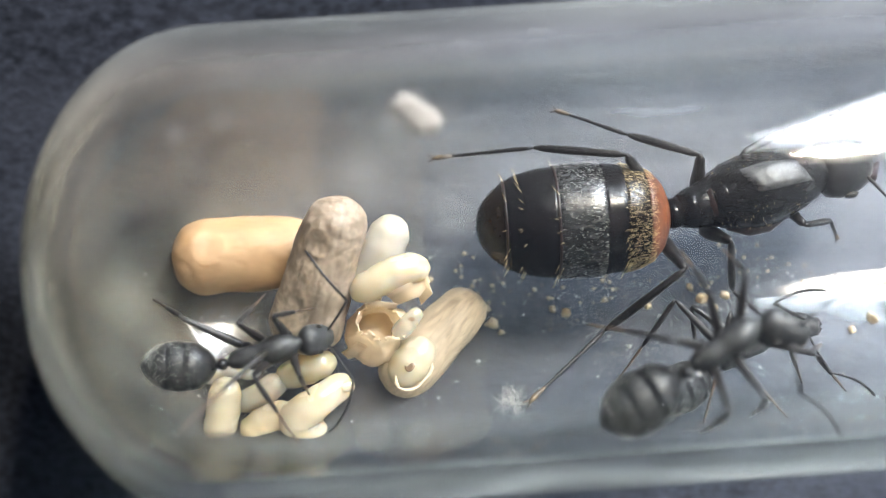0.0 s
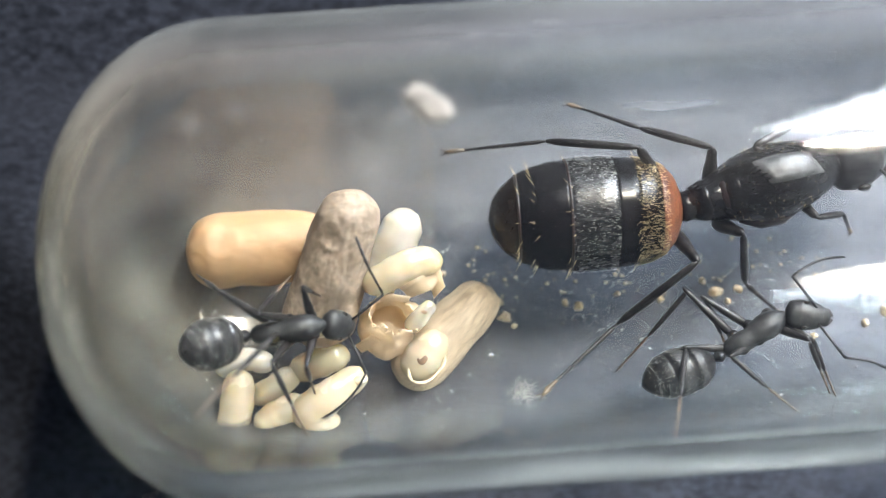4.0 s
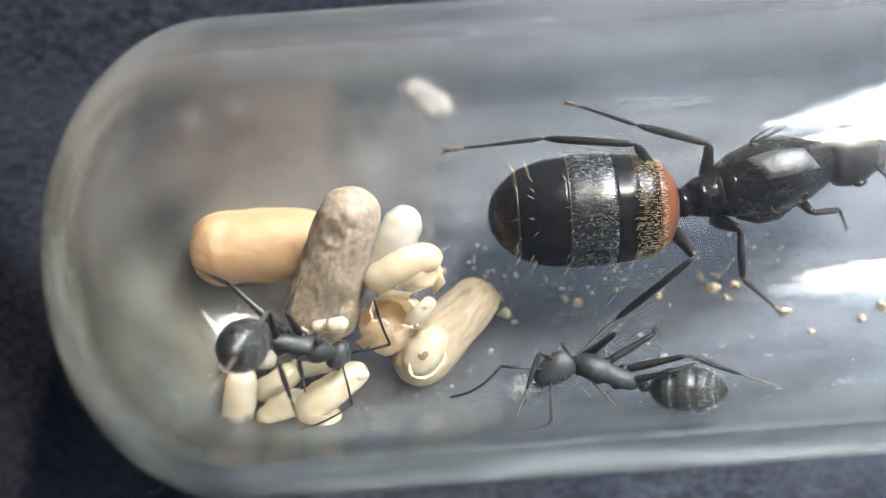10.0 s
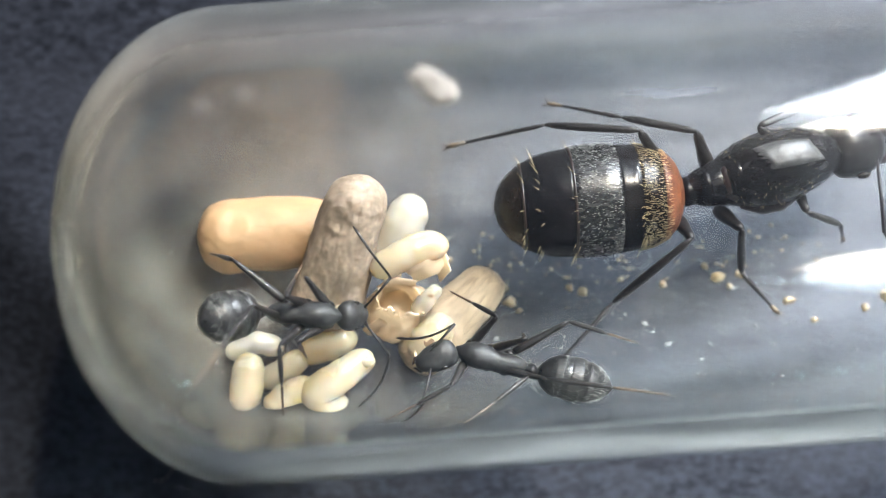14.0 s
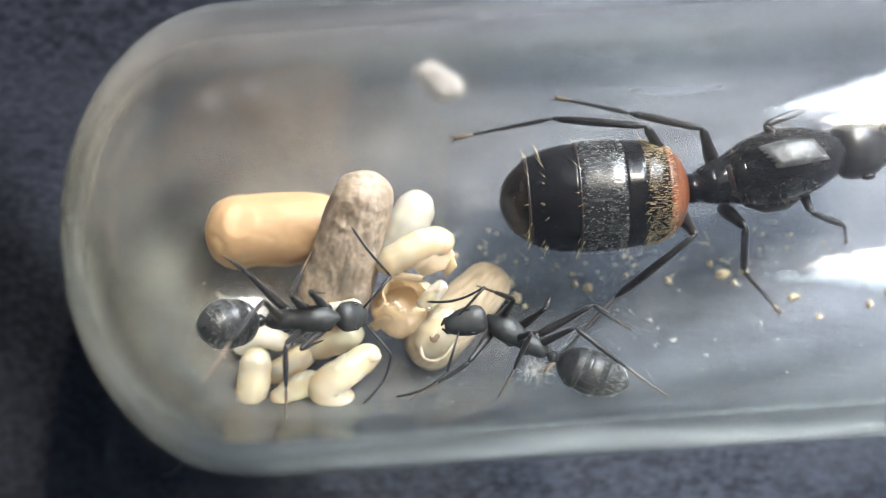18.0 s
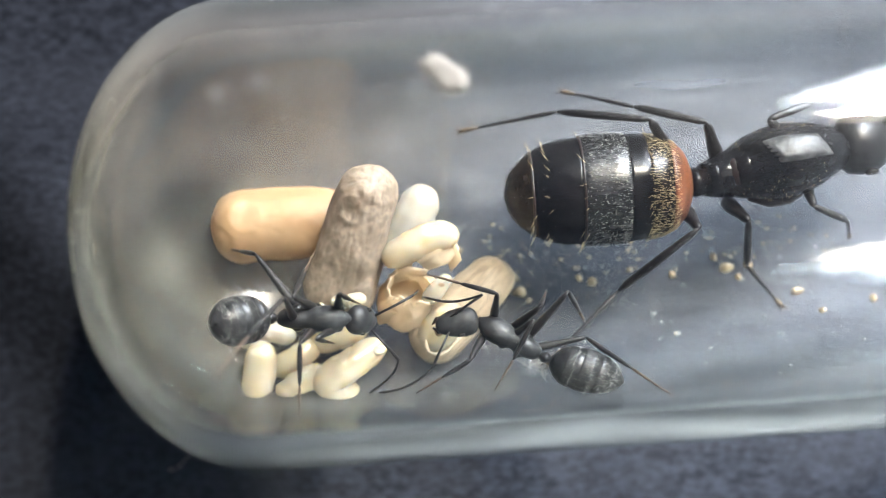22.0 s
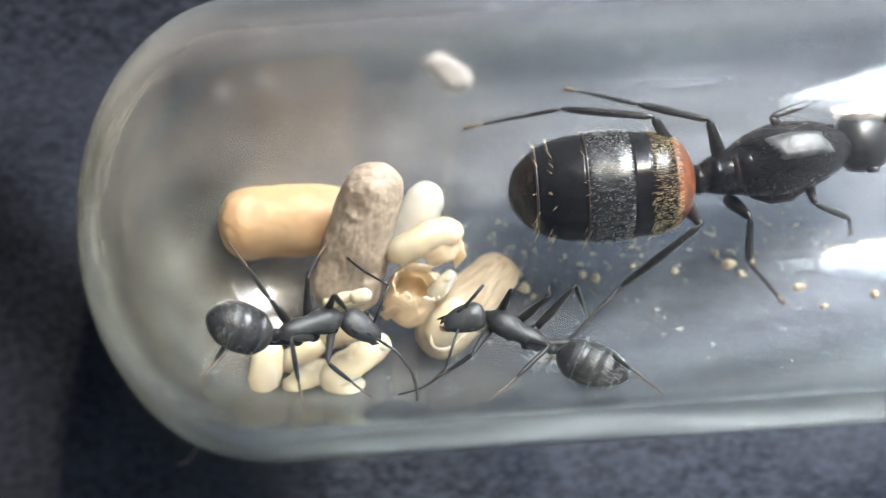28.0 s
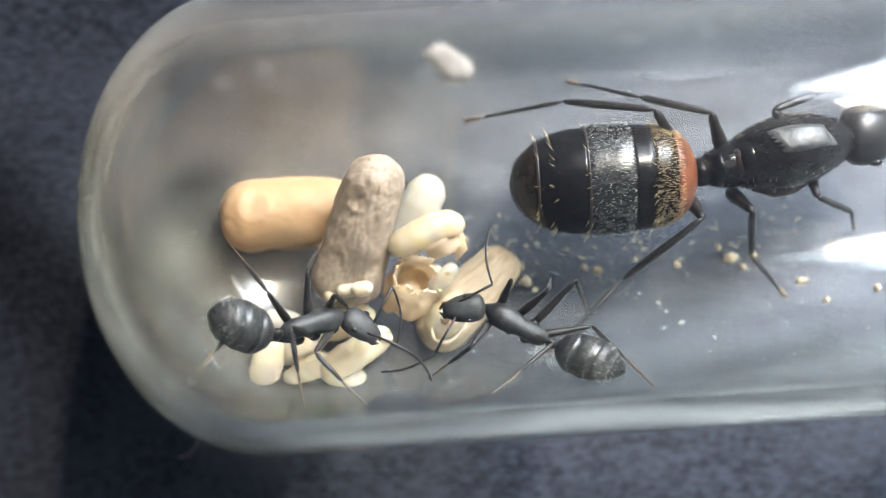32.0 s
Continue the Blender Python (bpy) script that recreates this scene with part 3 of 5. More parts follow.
def build_queen():
    """The large queen: black and rust-red gaster of overlapping plates, long thorax, head, six legs. Origin at the gaster's front joint."""
    q = tagged(new("queen_ant"), "large black ant queen with a rust-red waist band", "ant")
    whole = [(0.10, 0.25), (-0.05, 0.80), (-0.25, 1.35), (-0.6, 1.80), (-1.1, 2.06), (-1.8, 2.22), (-2.8, 2.31), (-3.8, 2.31), (-4.7, 2.22), (-5.4, 2.02), (-5.95, 1.72),
             (-6.4, 1.30), (-6.68, 0.86), (-6.84, 0.42), (-6.88, 0.05)]

    def radius(x):
        for (x0, r0), (x1, r1) in zip(whole, whole[1:]):
            if x1 <= x <= x0:
                return r0 + (r1 - r0) * (x - x0) / (x1 - x0)
        return 0.05

    def plate(x0, x1, lift):
        prof = [(x0, radius(x0) * 0.96)] if x0 < 0 else []
        n = 10
        for i in range(n + 1):
            x = x0 + (x1 - x0) * i / n
            prof.append((x, radius(x) + lift * min(1.0, i / 3)))
        if x1 > -6.8:
            prof.append((x1 - 0.04, radius(x1) - 0.06))
        return prof

    gaster = part("gaster", Geo().lathe(plate(0.1, -0.85, 0.05), 40, 0.89, 0.86), M_RED, q, "rust-red first plate of the gaster")
    bands = ((-0.80, -1.65, 0.06, M_QUEEN_BROWN), (-1.61, -2.38, 0.02, M_QUEEN), (-2.34, -4.05, 0.05, M_QUEEN_GREY), (-4.02, -5.85, 0.03, M_QUEEN), (-5.80, -6.88, 0.02, M_QUEEN_BROWN))
    for x0, x1, lift, mat in bands:
        part("gaster_plate", Geo().lathe(plate(x0, x1, lift), 40, 0.89, 0.86), mat, gaster)
    for x in (-4.05, -5.85):
        part("plate_edge", Geo().lathe([(x + 0.05, radius(x) - 0.05), (x + 0.03, radius(x) + 0.055), (x - 0.04, radius(x) + 0.045), (x - 0.06, radius(x) - 0.05)], 40, 0.89, 0.86), M_DARKRED, gaster)
    down = [on_lathe(whole, random.uniform(-1.66, -0.58), random.uniform(-0.2, math.pi + 0.2), 0.91, 0.88) for _ in range(1600)]
    grey = [on_lathe(whole, -2.42 - 1.58 * random.random() ** 1.4, random.uniform(0.0, math.pi), 0.91, 0.88) for _ in range(800)]
    part("grey_down", hairs(Geo(), [(p + n * 0.03, n) for p, n in grey], 0.09, 0.006, Vector((-2.6, 0, 0))), M_SILVER, gaster, "sparse silvery down")
    part("down", hairs(Geo(), [(p + n * 0.03, n) for p, n in down], 0.14, 0.0048, Vector((-3.4, 0, 0))), M_HAIR, gaster, "short golden down")
    stiff = [on_lathe(whole, x + random.uniform(-0.1, 0.1), random.uniform(0.1, math.pi - 0.1), 0.91, 0.88) for x in (-1.65, -4.05, -5.3, -5.85) for _ in range(14)]
    part("hairs", hairs(Geo(), stiff, 0.42, 0.0095), M_HAIR, gaster, "long golden bristles")
    gaster.matrix_basis = place(0, 0, 0, 0, 0, -13)
    part("petiole", Geo().lathe([(-0.2, 0.40), (0.02, 0.52), (0.12, 0.58), (0.22, 0.56), (0.32, 0.54), (0.44, 0.56)], 18, 1.0, 1.2), M_QUEEN, q)
    tp = [(0.18, 0.45), (0.28, 0.60), (0.75, 0.76), (1.35, 0.96), (1.40, 0.94), (1.75, 1.12), (2.3, 1.36), (2.9, 1.52), (3.5, 1.56), (4.1, 1.46), (4.7, 1.30), (4.75, 1.26), (5.2, 1.08), (5.6, 0.82), (5.8, 0.55)]
    thorax = part("thorax", Geo().lathe(tp, 40, 0.92, 1.05).rough(0.03, 0.9, 7).rough(0.045, 1.9, 5).rough(0.03, 4.0, 2), M_RIDGED, q)
    part("collar", Geo().lathe([(0.42, 0.55), (0.44, 0.66), (0.75, 0.79), (0.96, 0.86), (1.0, 0.78)], 36, 0.93, 1.04), M_QUEEN, thorax)
    # window sheen on the back, built as a paler plate slightly to one side
    sheen_geo, nu, nv = Geo(), 18, 12
    for i in range(nu + 1):
        for j in range(nv + 1):
            u, v = i / nu, j / nv
            edge = min(u, 1 - u) * 9, min(v, 1 - v) * 7
            p, _ = on_lathe(tp, 2.72 + 2.1 * u + 0.35 * (v - 0.5), radians(48 + 46 * v + 8 * u), 0.92, 1.05)
            lift = 0.99 + 0.075 * min(1.0, *edge)
            sheen_geo.v.append(Vector((p.x, p.y * lift, p.z * lift)))
    for i in range(nu):
        for j in range(nv):
            k = i * (nv + 1) + j
            sheen_geo.f.append((k, k + nv + 1, k + nv + 2, k + 1))
    part("back_sheen", sheen_geo, M_BACK_SHEEN, thorax, "paler patch built as the window's reflection on the thorax")
    for s in (1, -1):
        part("wing_scar", Geo().loft([(2.3, 0.98 * s, 0.75), (2.8, 1.1 * s, 0.82), (3.3, 1.1 * s, 0.86)], [0.05, 0.14, 0.06], 8), M_QUEEN, thorax)
    part("scutellum", Geo().ball((1.95, 0, 0.98), 0.42, 0.62, 0.30, 18, 10), M_QUEEN, thorax)
    part("waist_plate", Geo().ball((1.55, 0, 0.80), 0.30, 0.55, 0.26, 16, 8), M_DARKRED, thorax)
    for k in range(6):
        u = radians(36 + 9 * k)
        ridge = [on_lathe(tp, 1.5 + 0.22 * k + 0.28 * j, u + 0.05 * j, 0.935, 1.065)[0] for j in range(4)]
        part("ridge", Geo().loft(ridge, [0.02, 0.05, 0.045, 0.015], 8), M_QUEEN, thorax)
    for k, (x, y, z) in enumerate(((1.75, 0.62, 0.86), (2.15, 0.86, 0.88), (1.40, 0.45, 0.80), (2.05, -0.80, 0.90), (2.6, 0.98, 0.98))):
        part("wing_stub", Geo().ball((x, y, z), 0.17 + 0.02 * k, 0.08, 0.10, 10, 6).rough(0.05, 5, k), M_QUEEN, thorax, "shiny stub of a shed wing")
    part("side_plate", Geo().loft([(1.9, -1.05, 0.1), (2.6, -1.32, 0.15), (3.3, -1.40, 0.2), (3.9, -1.30, 0.2)], [0.1, 0.26, 0.24, 0.08], 10), M_DARKRED, thorax, "dark red side plate")
    rows = [on_lathe(tp, random.uniform(1.5, 4.6), random.uniform(0.2, math.pi - 0.2), 0.92, 1.05) for _ in range(90)]
    part("hairs", hairs(Geo(), rows, 0.16, 0.006, Vector((-0.3, 0, 0))), M_HAIR, thorax)
    head = part("head", Geo().lathe([(-0.05, 0.40), (0.08, 0.95), (0.30, 1.25), (0.75, 1.36), (1.30, 1.30), (1.75, 1.05), (2.05, 0.70), (2.20, 0.30)], 36, 0.86, 0.62).rough(0.02, 1.2, 3), M_BLACK, q)
    head.matrix_basis = place(5.6, 0, -0.05, 0, 14, -4)
    feelers = []
    for s in (1, -1):
        part("eye", Geo().ball((0.95, 1.12 * s, 0.36), 0.26, 0.14, 0.24, 12, 8), M_EYE, head)
        part("mandible", Geo().loft([(1.8, 0.55 * s, -0.15), (2.3, 0.62 * s, -0.2), (2.75, 0.15 * s, -0.25)], [0.26, 0.24, 0.06], 10), M_DARKRED, head)
        feelers.append(antenna(head, QUEEN_SCAPE, 4.0, 1.5))
    return q, gaster, feelers


QUEEN_SCAPE = 3.0  # length of the queen's scape
QUEEN, QUEEN_GASTER, QUEEN_FEELERS = build_queen()
QUEEN_LEGS = []


def queen_leg(hip, joint, ankle, toe, later, r=0.17):
    """One leg of the queen through four places in the world (mm); later: where joint, ankle and toe lie after she has shifted."""
    inv = QUEEN.matrix_basis.copy()
    inv.translation = inv.translation / MM
    inv = inv.inverted()
    h, j, a, t = (inv @ Vector(p) for p in (hip, joint, ankle, toe))
    fe = part("femur", limb((j - h).length, r * 1.35, r * 1.0), M_LEG, QUEEN)
    fe.matrix_basis = metric(aim(h, j))
    ti = part("tibia", limb((a - j).length, r * 0.78, r * 0.72, thick=0.6, bulge=0.25), M_LEG, QUEEN)
    ti.matrix_basis = metric(aim(j, a))
    spots = [(Vector((random.uniform(0.1, 0.95) * (a - j).length, 0, r * 0.7)), Vector((0.3, random.uniform(-0.6, 0.6), 1))) for _ in range(9)]
    part("bristles", hairs(Geo(), spots, 0.12, 0.005, Vector((0.8, 0, 0))), M_SILVER, ti)
    length = (t - a).length
    ta = part("tarsus", limb(length, r * 0.44, r * 0.34, thick=0.1, bulge=0.3), M_LEG, QUEEN)
    ta.matrix_basis = metric(aim(a, t))
    part("foot", Geo().loft([(length * 0.80, 0, 0), (length * 0.93, 0, 0.02), (length, 0.02, 0)], [r * 0.40, r * 0.58, r * 0.30], 8).rough(0.03, 9, 1), M_FOOT, ta, "golden hairy foot")
    for s in (1, -1):
        part("claw", Geo().loft([(length * 0.98, 0.03 * s, 0), (length + 0.14, 0.13 * s, 0), (length + 0.22, 0.10 * s, -0.06)], [0.035, 0.025, 0.008], 6), M_TARSUS, ta)
    l1, l2 = (j - h).length, (a - j).length
    j2, a2, t2 = (inv @ Vector(p) for p in later)
    j2 = h + (j2 - h).normalized() * l1
    a2 = j2 + (a2 - j2).normalized() * l2
    QUEEN_LEGS.append((fe, ti, ta, metric(aim(h, j2)), metric(aim(j2, a2)), metric(aim(a2, t2))))


QUEEN_AT = (8.96, 0.88, 4.6)
QUEEN.matrix_basis = place(*QUEEN_AT, 0, 0, 12.7557)
queen_leg((8.74, 1.53, 3.6), (7.37, 3.07, 6.2), (4.37, 3.72, 4.4), (0.75, 3.74, 2.6),
          ((7.25, 3.2, 6.2), (4.1, 3.75, 4.6), (0.45, 3.3, 2.8)))
queen_leg((10.25, 1.57, 3.6), (10, 2.92, 5.8), (7.74, 3.94, 4.6), (5.36, 5.25, 3.4),
          ((9.3, 3.25, 5.8), (7.0, 3.85, 4.6), (4.45, 4.75, 3.4)))
queen_leg((13.34, 1.71, 3.8), (11.53, 2.89, 5.5), (13.13, 3.63, 5), (15.55, 4.36, 4),
          ((11.61, 3.19, 5.5), (13.1, 3.68, 5), (15.32, 4.46, 4)))
queen_leg((8.92, 0, 3.4), (9.26, -1.1, 5.6), (6.6, -3.32, 3.6), (3.55, -5.73, 4.7),
          ((9, -0.79, 5.6), (6.33, -3.15, 3.8), (3.61, -5.86, 4.6)))
queen_leg((10.41, 0.26, 3.6), (10.92, -0.22, 5.6), (11.52, -2.16, 3), (13.06, -3.66, 2.4),
          ((10.88, -0.65, 5.6), (11.32, -2.02, 3.2), (12.34, -3.47, 2.6)))
queen_leg((13.3, 1.07, 3.8), (13.73, 0.17, 5), (15.2, 0.25, 3.4), (16.1, -0.5, 1.4),
          ((13.42, -0.3, 5), (14.9, -0.6, 3.6), (15.7, -1.2, 1.6)), 0.145)


# ---- brood ----
def cocoon(name, a, b, r0, r1, mat, label, rough=0.05, seed=1.0, bulge=0.06, crease=0.0, lumps=0.012, dents=()):
    """A silk cocoon from its end a to its end b (mm), with sharp creases that run mostly lengthwise, and dents (place, reach, depth)."""
    a, b = Vector(a), Vector(b)
    g = Geo().lathe(capsule((b - a).length, r0, r1, bulge, 110), 150).rough(rough, 0.9, seed).rough(lumps, 2.6, seed)
    middle = Vector(((b - a).length / 2, 0, 0))
    for p in g.v:
        out = Vector((0.15 * (p.x - middle.x), p.y, p.z)).normalized()
        if crease:
            fold = noise.noise(Vector((p.x * 0.7 + seed, p.y * 2.2, p.z * 2.2))), noise.noise(Vector((p.x * 3.4, p.y * 5.0, p.z * 5.0 + seed)))
            p -= out * crease * (max(0.0, 1 - abs(fold[0]) * 7) * 0.8 + max(0.0, 1 - abs(fold[1]) * 5) * 0.4)
        for at, near, depth in dents:
            d = (p - Vector(at)).length / near
            if d < 1.6:
                p -= out * depth * (math.exp(-d * d * 2.5) - 0.55 * math.exp(-((d - 1.0) / 0.28) ** 2))
    ob = new(name, g.mesh(name, mat))
    ob.matrix_basis = metric(aim(a, b))
    return tagged(ob, label, "cocoon", "cocoons")


def larva(points, radii, mat, label, name="larva", group="larvae"):
    """A soft ringed grub along points (mm)."""
    pts = [Vector(p) for p in points]
    pts[0] = pts[0] + (pts[0] - pts[1]).normalized() * radii[0] * 0.45
    pts[-1] = pts[-1] + (pts[-1] - pts[-2]).normalized() * radii[-1] * 0.45
    n = len(pts) - 1
    us = [0.5 - 0.5 * math.cos(math.pi * (i + 0.1) / 34.2) for i in range(35)]
    fine, rad = [], []
    for s in us:
        u = s * n
        k = min(int(u), n - 1)
        f = u - k
        p0, p1, p2, p3 = pts[max(k - 1, 0)], pts[k], pts[k + 1], pts[min(k + 2, n)]
        fine.append(0.5 * (2 * p1 + (p2 - p0) * f + (2 * p0 - 5 * p1 + 4 * p2 - p3) * f * f + (3 * p1 - p0 - 3 * p2 + p3) * f ** 3))
        r = radii[k] + (radii[k + 1] - radii[k]) * f
        rad.append(r)
    gone = [0.0]
    for p, q in zip(fine, fine[1:]):
        gone.append(gone[-1] + (q - p).length)
    length = gone[-1]
    for i, d in enumerate(gone):
        e0, e1 = min(1.0, (d + 0.01) / (1.15 * radii[0])), min(1.0, (length - d + 0.01) / (1.15 * radii[-1]))
        rad[i] *= math.sqrt(1 - (1 - e0) ** 2) * math.sqrt(1 - (1 - e1) ** 2) * (1 + 0.025 * math.sin(d * 11))
    c = fine[len(fine) // 2].copy()
    g = Geo().loft([p - c for p in fine], rad, 22).rough(0.03, 1.6, c.x).rough(0.012, 4.0, c.y)
    ob = new(name, g.mesh(name, mat))
    ob.matrix_basis = place(*c)
    return tagged(ob, label, "larva" if name == "larva" else name, group)


cocoon("cocoon", (-9.2, 0.52, 3.1), (-3.48, 0.44, 2.7), 1.42, 1.28, M_ORANGE, "smooth orange-tan silk cocoon lying on the glass", rough=0.085, seed=2, crease=0.012,
       dents=(((0.55, -0.55, 1.1), 0.40, -0.035), ((1.6, 0.3, 1.3), 0.6, 0.05), ((2.6, 0.2, 1.35), 0.8, 0.03)))
cocoon("cocoon", (-2.46, 2.25, 6), (-4.62, -3.23, 3.4), 1.02, 1.38, M_TAN, "wrinkled grey-tan cocoon leaning across the brood", rough=0.09, seed=5, crease=0.034, lumps=0.03,
       dents=(((0.7, 0.2, 0.95), 0.45, -0.06), ((1.5, -0.3, 1.1), 0.5, 0.07)))
larva([(-0.82, 1.30, 3.8), (-1.34, 0.28, 3.9), (-2.17, -1.01, 3.4)], [0.62, 0.82, 0.85], M_WHITE, "glossy white pupa beside the tan cocoon", "pupa", "pupae")
first = larva([(-2.29, -1.18, 4.9), (-1.57, -0.85, 5.1), (-0.63, -0.47, 5), (0.12, -0.44, 4.8)], [0.5, 0.58, 0.6, 0.5], M_LARVA, "pale larva with a small brown mouth spot")


def mouth(ob, at, r):
    """The brown ring that marks a grub's mouth."""
    c = Vector(at) - ob.matrix_basis.translation / MM
    pts = [c + Vector((r * math.cos(k * 0.7), r * 0.8 * math.sin(k * 0.7), 0)) for k in range(10)]
    part("mouth", Geo().loft(pts, [r * 0.28] * 10, 6), M_SPOT, ob, "small brown mouth ring")


mouth(first, (-1.4, -0.78, 5.62), 0.11)


def shell(prof, seg, wall, hole, name, mat, rough, seed):
    """A thin turned skin of two walls with an opening where hole(x, angle) says so."""
    g, m = Geo(), len(prof)
    angles = [2 * math.pi * j / seg for j in range(seg)]
    for inset in (0.0, wall):
        for x, r in prof:
            r = max(0.01, r - inset)
            g.v += [Vector((x, r * math.cos(a), r * math.sin(a))) for a in angles]
    gone = {(i, j) for i in range(m - 1) for j in range(seg) if hole((prof[i][0] + prof[i + 1][0]) / 2, angles[j] + math.pi / seg)}
    off = m * seg
    for i in range(m - 1):
        for j in range(seg):
            if (i, j) in gone:
                continue
            k = (j + 1) % seg
            a, b, c, d = i * seg + j, i * seg + k, (i + 1) * seg + k, (i + 1) * seg + j
            g.f += [(a, b, c, d), (d + off, c + off, b + off, a + off)]
            for near, e in (((i, (j - 1) % seg), (a, d)), ((i, k), (c, b)), ((i - 1, j), (b, a)), ((i + 1, j), (d, c))):
                if near in gone or near[0] == m - 1:
                    g.f.append((e[0], e[1], e[1] + off, e[0] + off))
    g.rough(rough, 1.1, seed).rough(rough * 0.35, 3.5, seed + 3).rough(rough * 0.15, 9.0, seed)
    used = sorted({v for f in g.f for v in f})
    at = {v: n for n, v in enumerate(used)}
    g.v, g.f = [g.v[v] for v in used], [tuple(at[v] for v in f) for f in g.f]
    return new(name, g.mesh(name, mat))


def torn_shell():
    """The torn pale cocoon: an open cup with a ragged rim."""
    a, b = Vector((-2, -3.31, 2.2)), Vector((-1.51, -2.28, 4.9))
    L = (b - a).length
    prof = [(L * 1.35 * i / 30, 1.08 * math.sqrt(max(0.004, 1 - (1 - min(1, i / 13)) ** 2)) - 0.42 * (i / 30) ** 2) for i in range(31)]
    ob = shell(prof, 60, 0.05, lambda x, t: x > L * (1.0 + 0.30 * noise.noise(Vector((2.2 * math.cos(t), 2.2 * math.sin(t), 3.0))) + 0.12 * noise.noise(Vector((7 * math.cos(t), 7 * math.sin(t), 1.0)))),
               "torn_cocoon", M_PALE, 0.30, 9)
    ob.matrix_basis = metric(aim(a, b))
    part("lining", Geo().ball((L * 0.42, 0, 0), 0.38, 0.86, 0.86, 24, 12).rough(0.12, 1.8, 6), M_PALE, ob, "pale silk lining inside the torn cocoon")
    inv = aim(a, b).inverted()
    for pts, rad in (([(-1.01, -1.48, 4.9), (-0.48, -1.1, 5.1), (0.06, -0.62, 4.9), (-0.03, -0.14, 4.5)], [0.35, 0.60, 0.55, 0.25]),
                     ([(0.02, -0.62, 4.8), (0.18, -1.27, 4.6), (-0.06, -1.75, 4.2)], [0.28, 0.36, 0.14]),
                     ([(-2.85, -3.57, 3.6), (-2.28, -3.23, 4.2), (-1.59, -3.62, 4.1)], [0.22, 0.38, 0.2]),
                     ([(-2.27, -1.82, 4.6), (-1.63, -1.6, 4.9), (-0.93, -1.75, 4.7)], [0.14, 0.28, 0.16])):
        part("flap", Geo().loft([inv @ Vector(p) for p in pts], rad, 20, 0.2).rough(0.14, 2.2, rad[0] * 9).rough(0.05, 6, 2), M_PALE, ob, "loose torn flap of silk")
    return tagged(ob, "torn pale cocoon with an open ragged mouth", "cocoon", "cocoons")


torn_shell()


def opened_cocoon():
    """The straw-coloured cocoon that is torn open along one side near its wide end."""
    a, b = Vector((2.08, -1.61, 2.8)), Vector((-1.46, -5.1, 3.4))
    L = (b - a).length
    ob = shell(capsule(L, 0.84, 1.16, 0.05, 48), 72, 0.06, lambda x, t: ((x / L - 0.77) / 0.155) ** 2 + ((t - 1.45) / 0.46) ** 2 < 1 + 0.5 * noise.noise(Vector((x * 3, t * 4, 0))),
               "opened_cocoon", M_OPENED, 0.09, 12)
    ob.matrix_basis = metric(aim(a, b))
    rim = []
    for k in range(17):
        w = 2 * math.pi * k / 16
        x, t = L * (0.77 + 0.16 * math.cos(w)), 1.45 + 0.47 * math.sin(w)
        r = 0.95 + 0.28 * x / L - 0.55 * max(0.0, x / L - 0.85)
        rim.append((x, r * math.cos(t), r * math.sin(t)))
    part("rim", Geo().loft(rim, [0.05 + 0.02 * math.sin(k * 1.9) for k in range(17)], 8).rough(0.06, 4, 1), M_PALE, ob, "pale torn edge of the opening")
    return tagged(ob, "straw-coloured cocoon torn open at one end", "cocoon", "cocoons")


opened_cocoon()
second = larva([(0.1, -3.3, 3.8), (-0.52, -3.98, 3.95), (-0.98, -4.62, 3.9)], [0.50, 0.76, 0.62], M_LARVA, "pale pupa showing inside the torn cocoon", "pupa", "pupae")
spot = Geo().ball(Vector((-0.60, -4.05, 4.66)) - second.matrix_basis.translation / MM, 0.2, 0.2, 0.07, 18, 8).rough(0.03, 4, 2)
part("spot", spot, M_SPOT, second, "brown spot where the skin is pierced")
small = larva([(-0.14, -2.02, 4.6), (-0.51, -2.37, 4.7), (-0.95, -2.83, 4.5)], [0.24, 0.33, 0.36], M_CLEAR, "small glassy larva beside the torn cocoon")
part("spot", Geo().ball(Vector((-0.42, -2.28, 4.98)) - small.matrix_basis.translation / MM, 0.12, 0.1, 0.05, 12, 6).rough(0.03, 5, 1), M_SPOT, small, "brown spot under the skin")
larva([(-7.23, -4.26, 4.2), (-7.32, -5.12, 4.4), (-7.6, -6.22, 4.4)], [0.55, 0.62, 0.60], M_LARVA, "cream larva lying on the glass")
larva([(-5.06, -5.38, 4.6), (-5.93, -5.81, 4.4), (-6.57, -6.24, 4.4)], [0.48, 0.58, 0.45], M_LARVA, "cream larva lying on the glass")
larva([(-2.86, -4.44, 4.6), (-3.88, -5.07, 5), (-4.66, -5.77, 4.8), (-4.03, -6.54, 4.4)], [0.45, 0.62, 0.72, 0.62], M_LARVA, "large curled cream larva")
larva([(-6.82, -5.17, 3.6), (-6.05, -4.86, 3.8), (-5.41, -4.37, 3.6)], [0.45, 0.52, 0.5], M_LARVA, "yellowish larva under the worker")
larva([(-5.22, -4.3, 3.4), (-4.33, -3.98, 3.8), (-3.49, -3.74, 3.6)], [0.5, 0.6, 0.5], M_LARVA, "yellowish larva under the worker")
larva([(-8.03, -4.08, 3.4), (-7.03, -3.69, 3.6), (-6.25, -3.99, 3.4)], [0.35, 0.45, 0.4], M_WHITE, "pale larva behind the others")
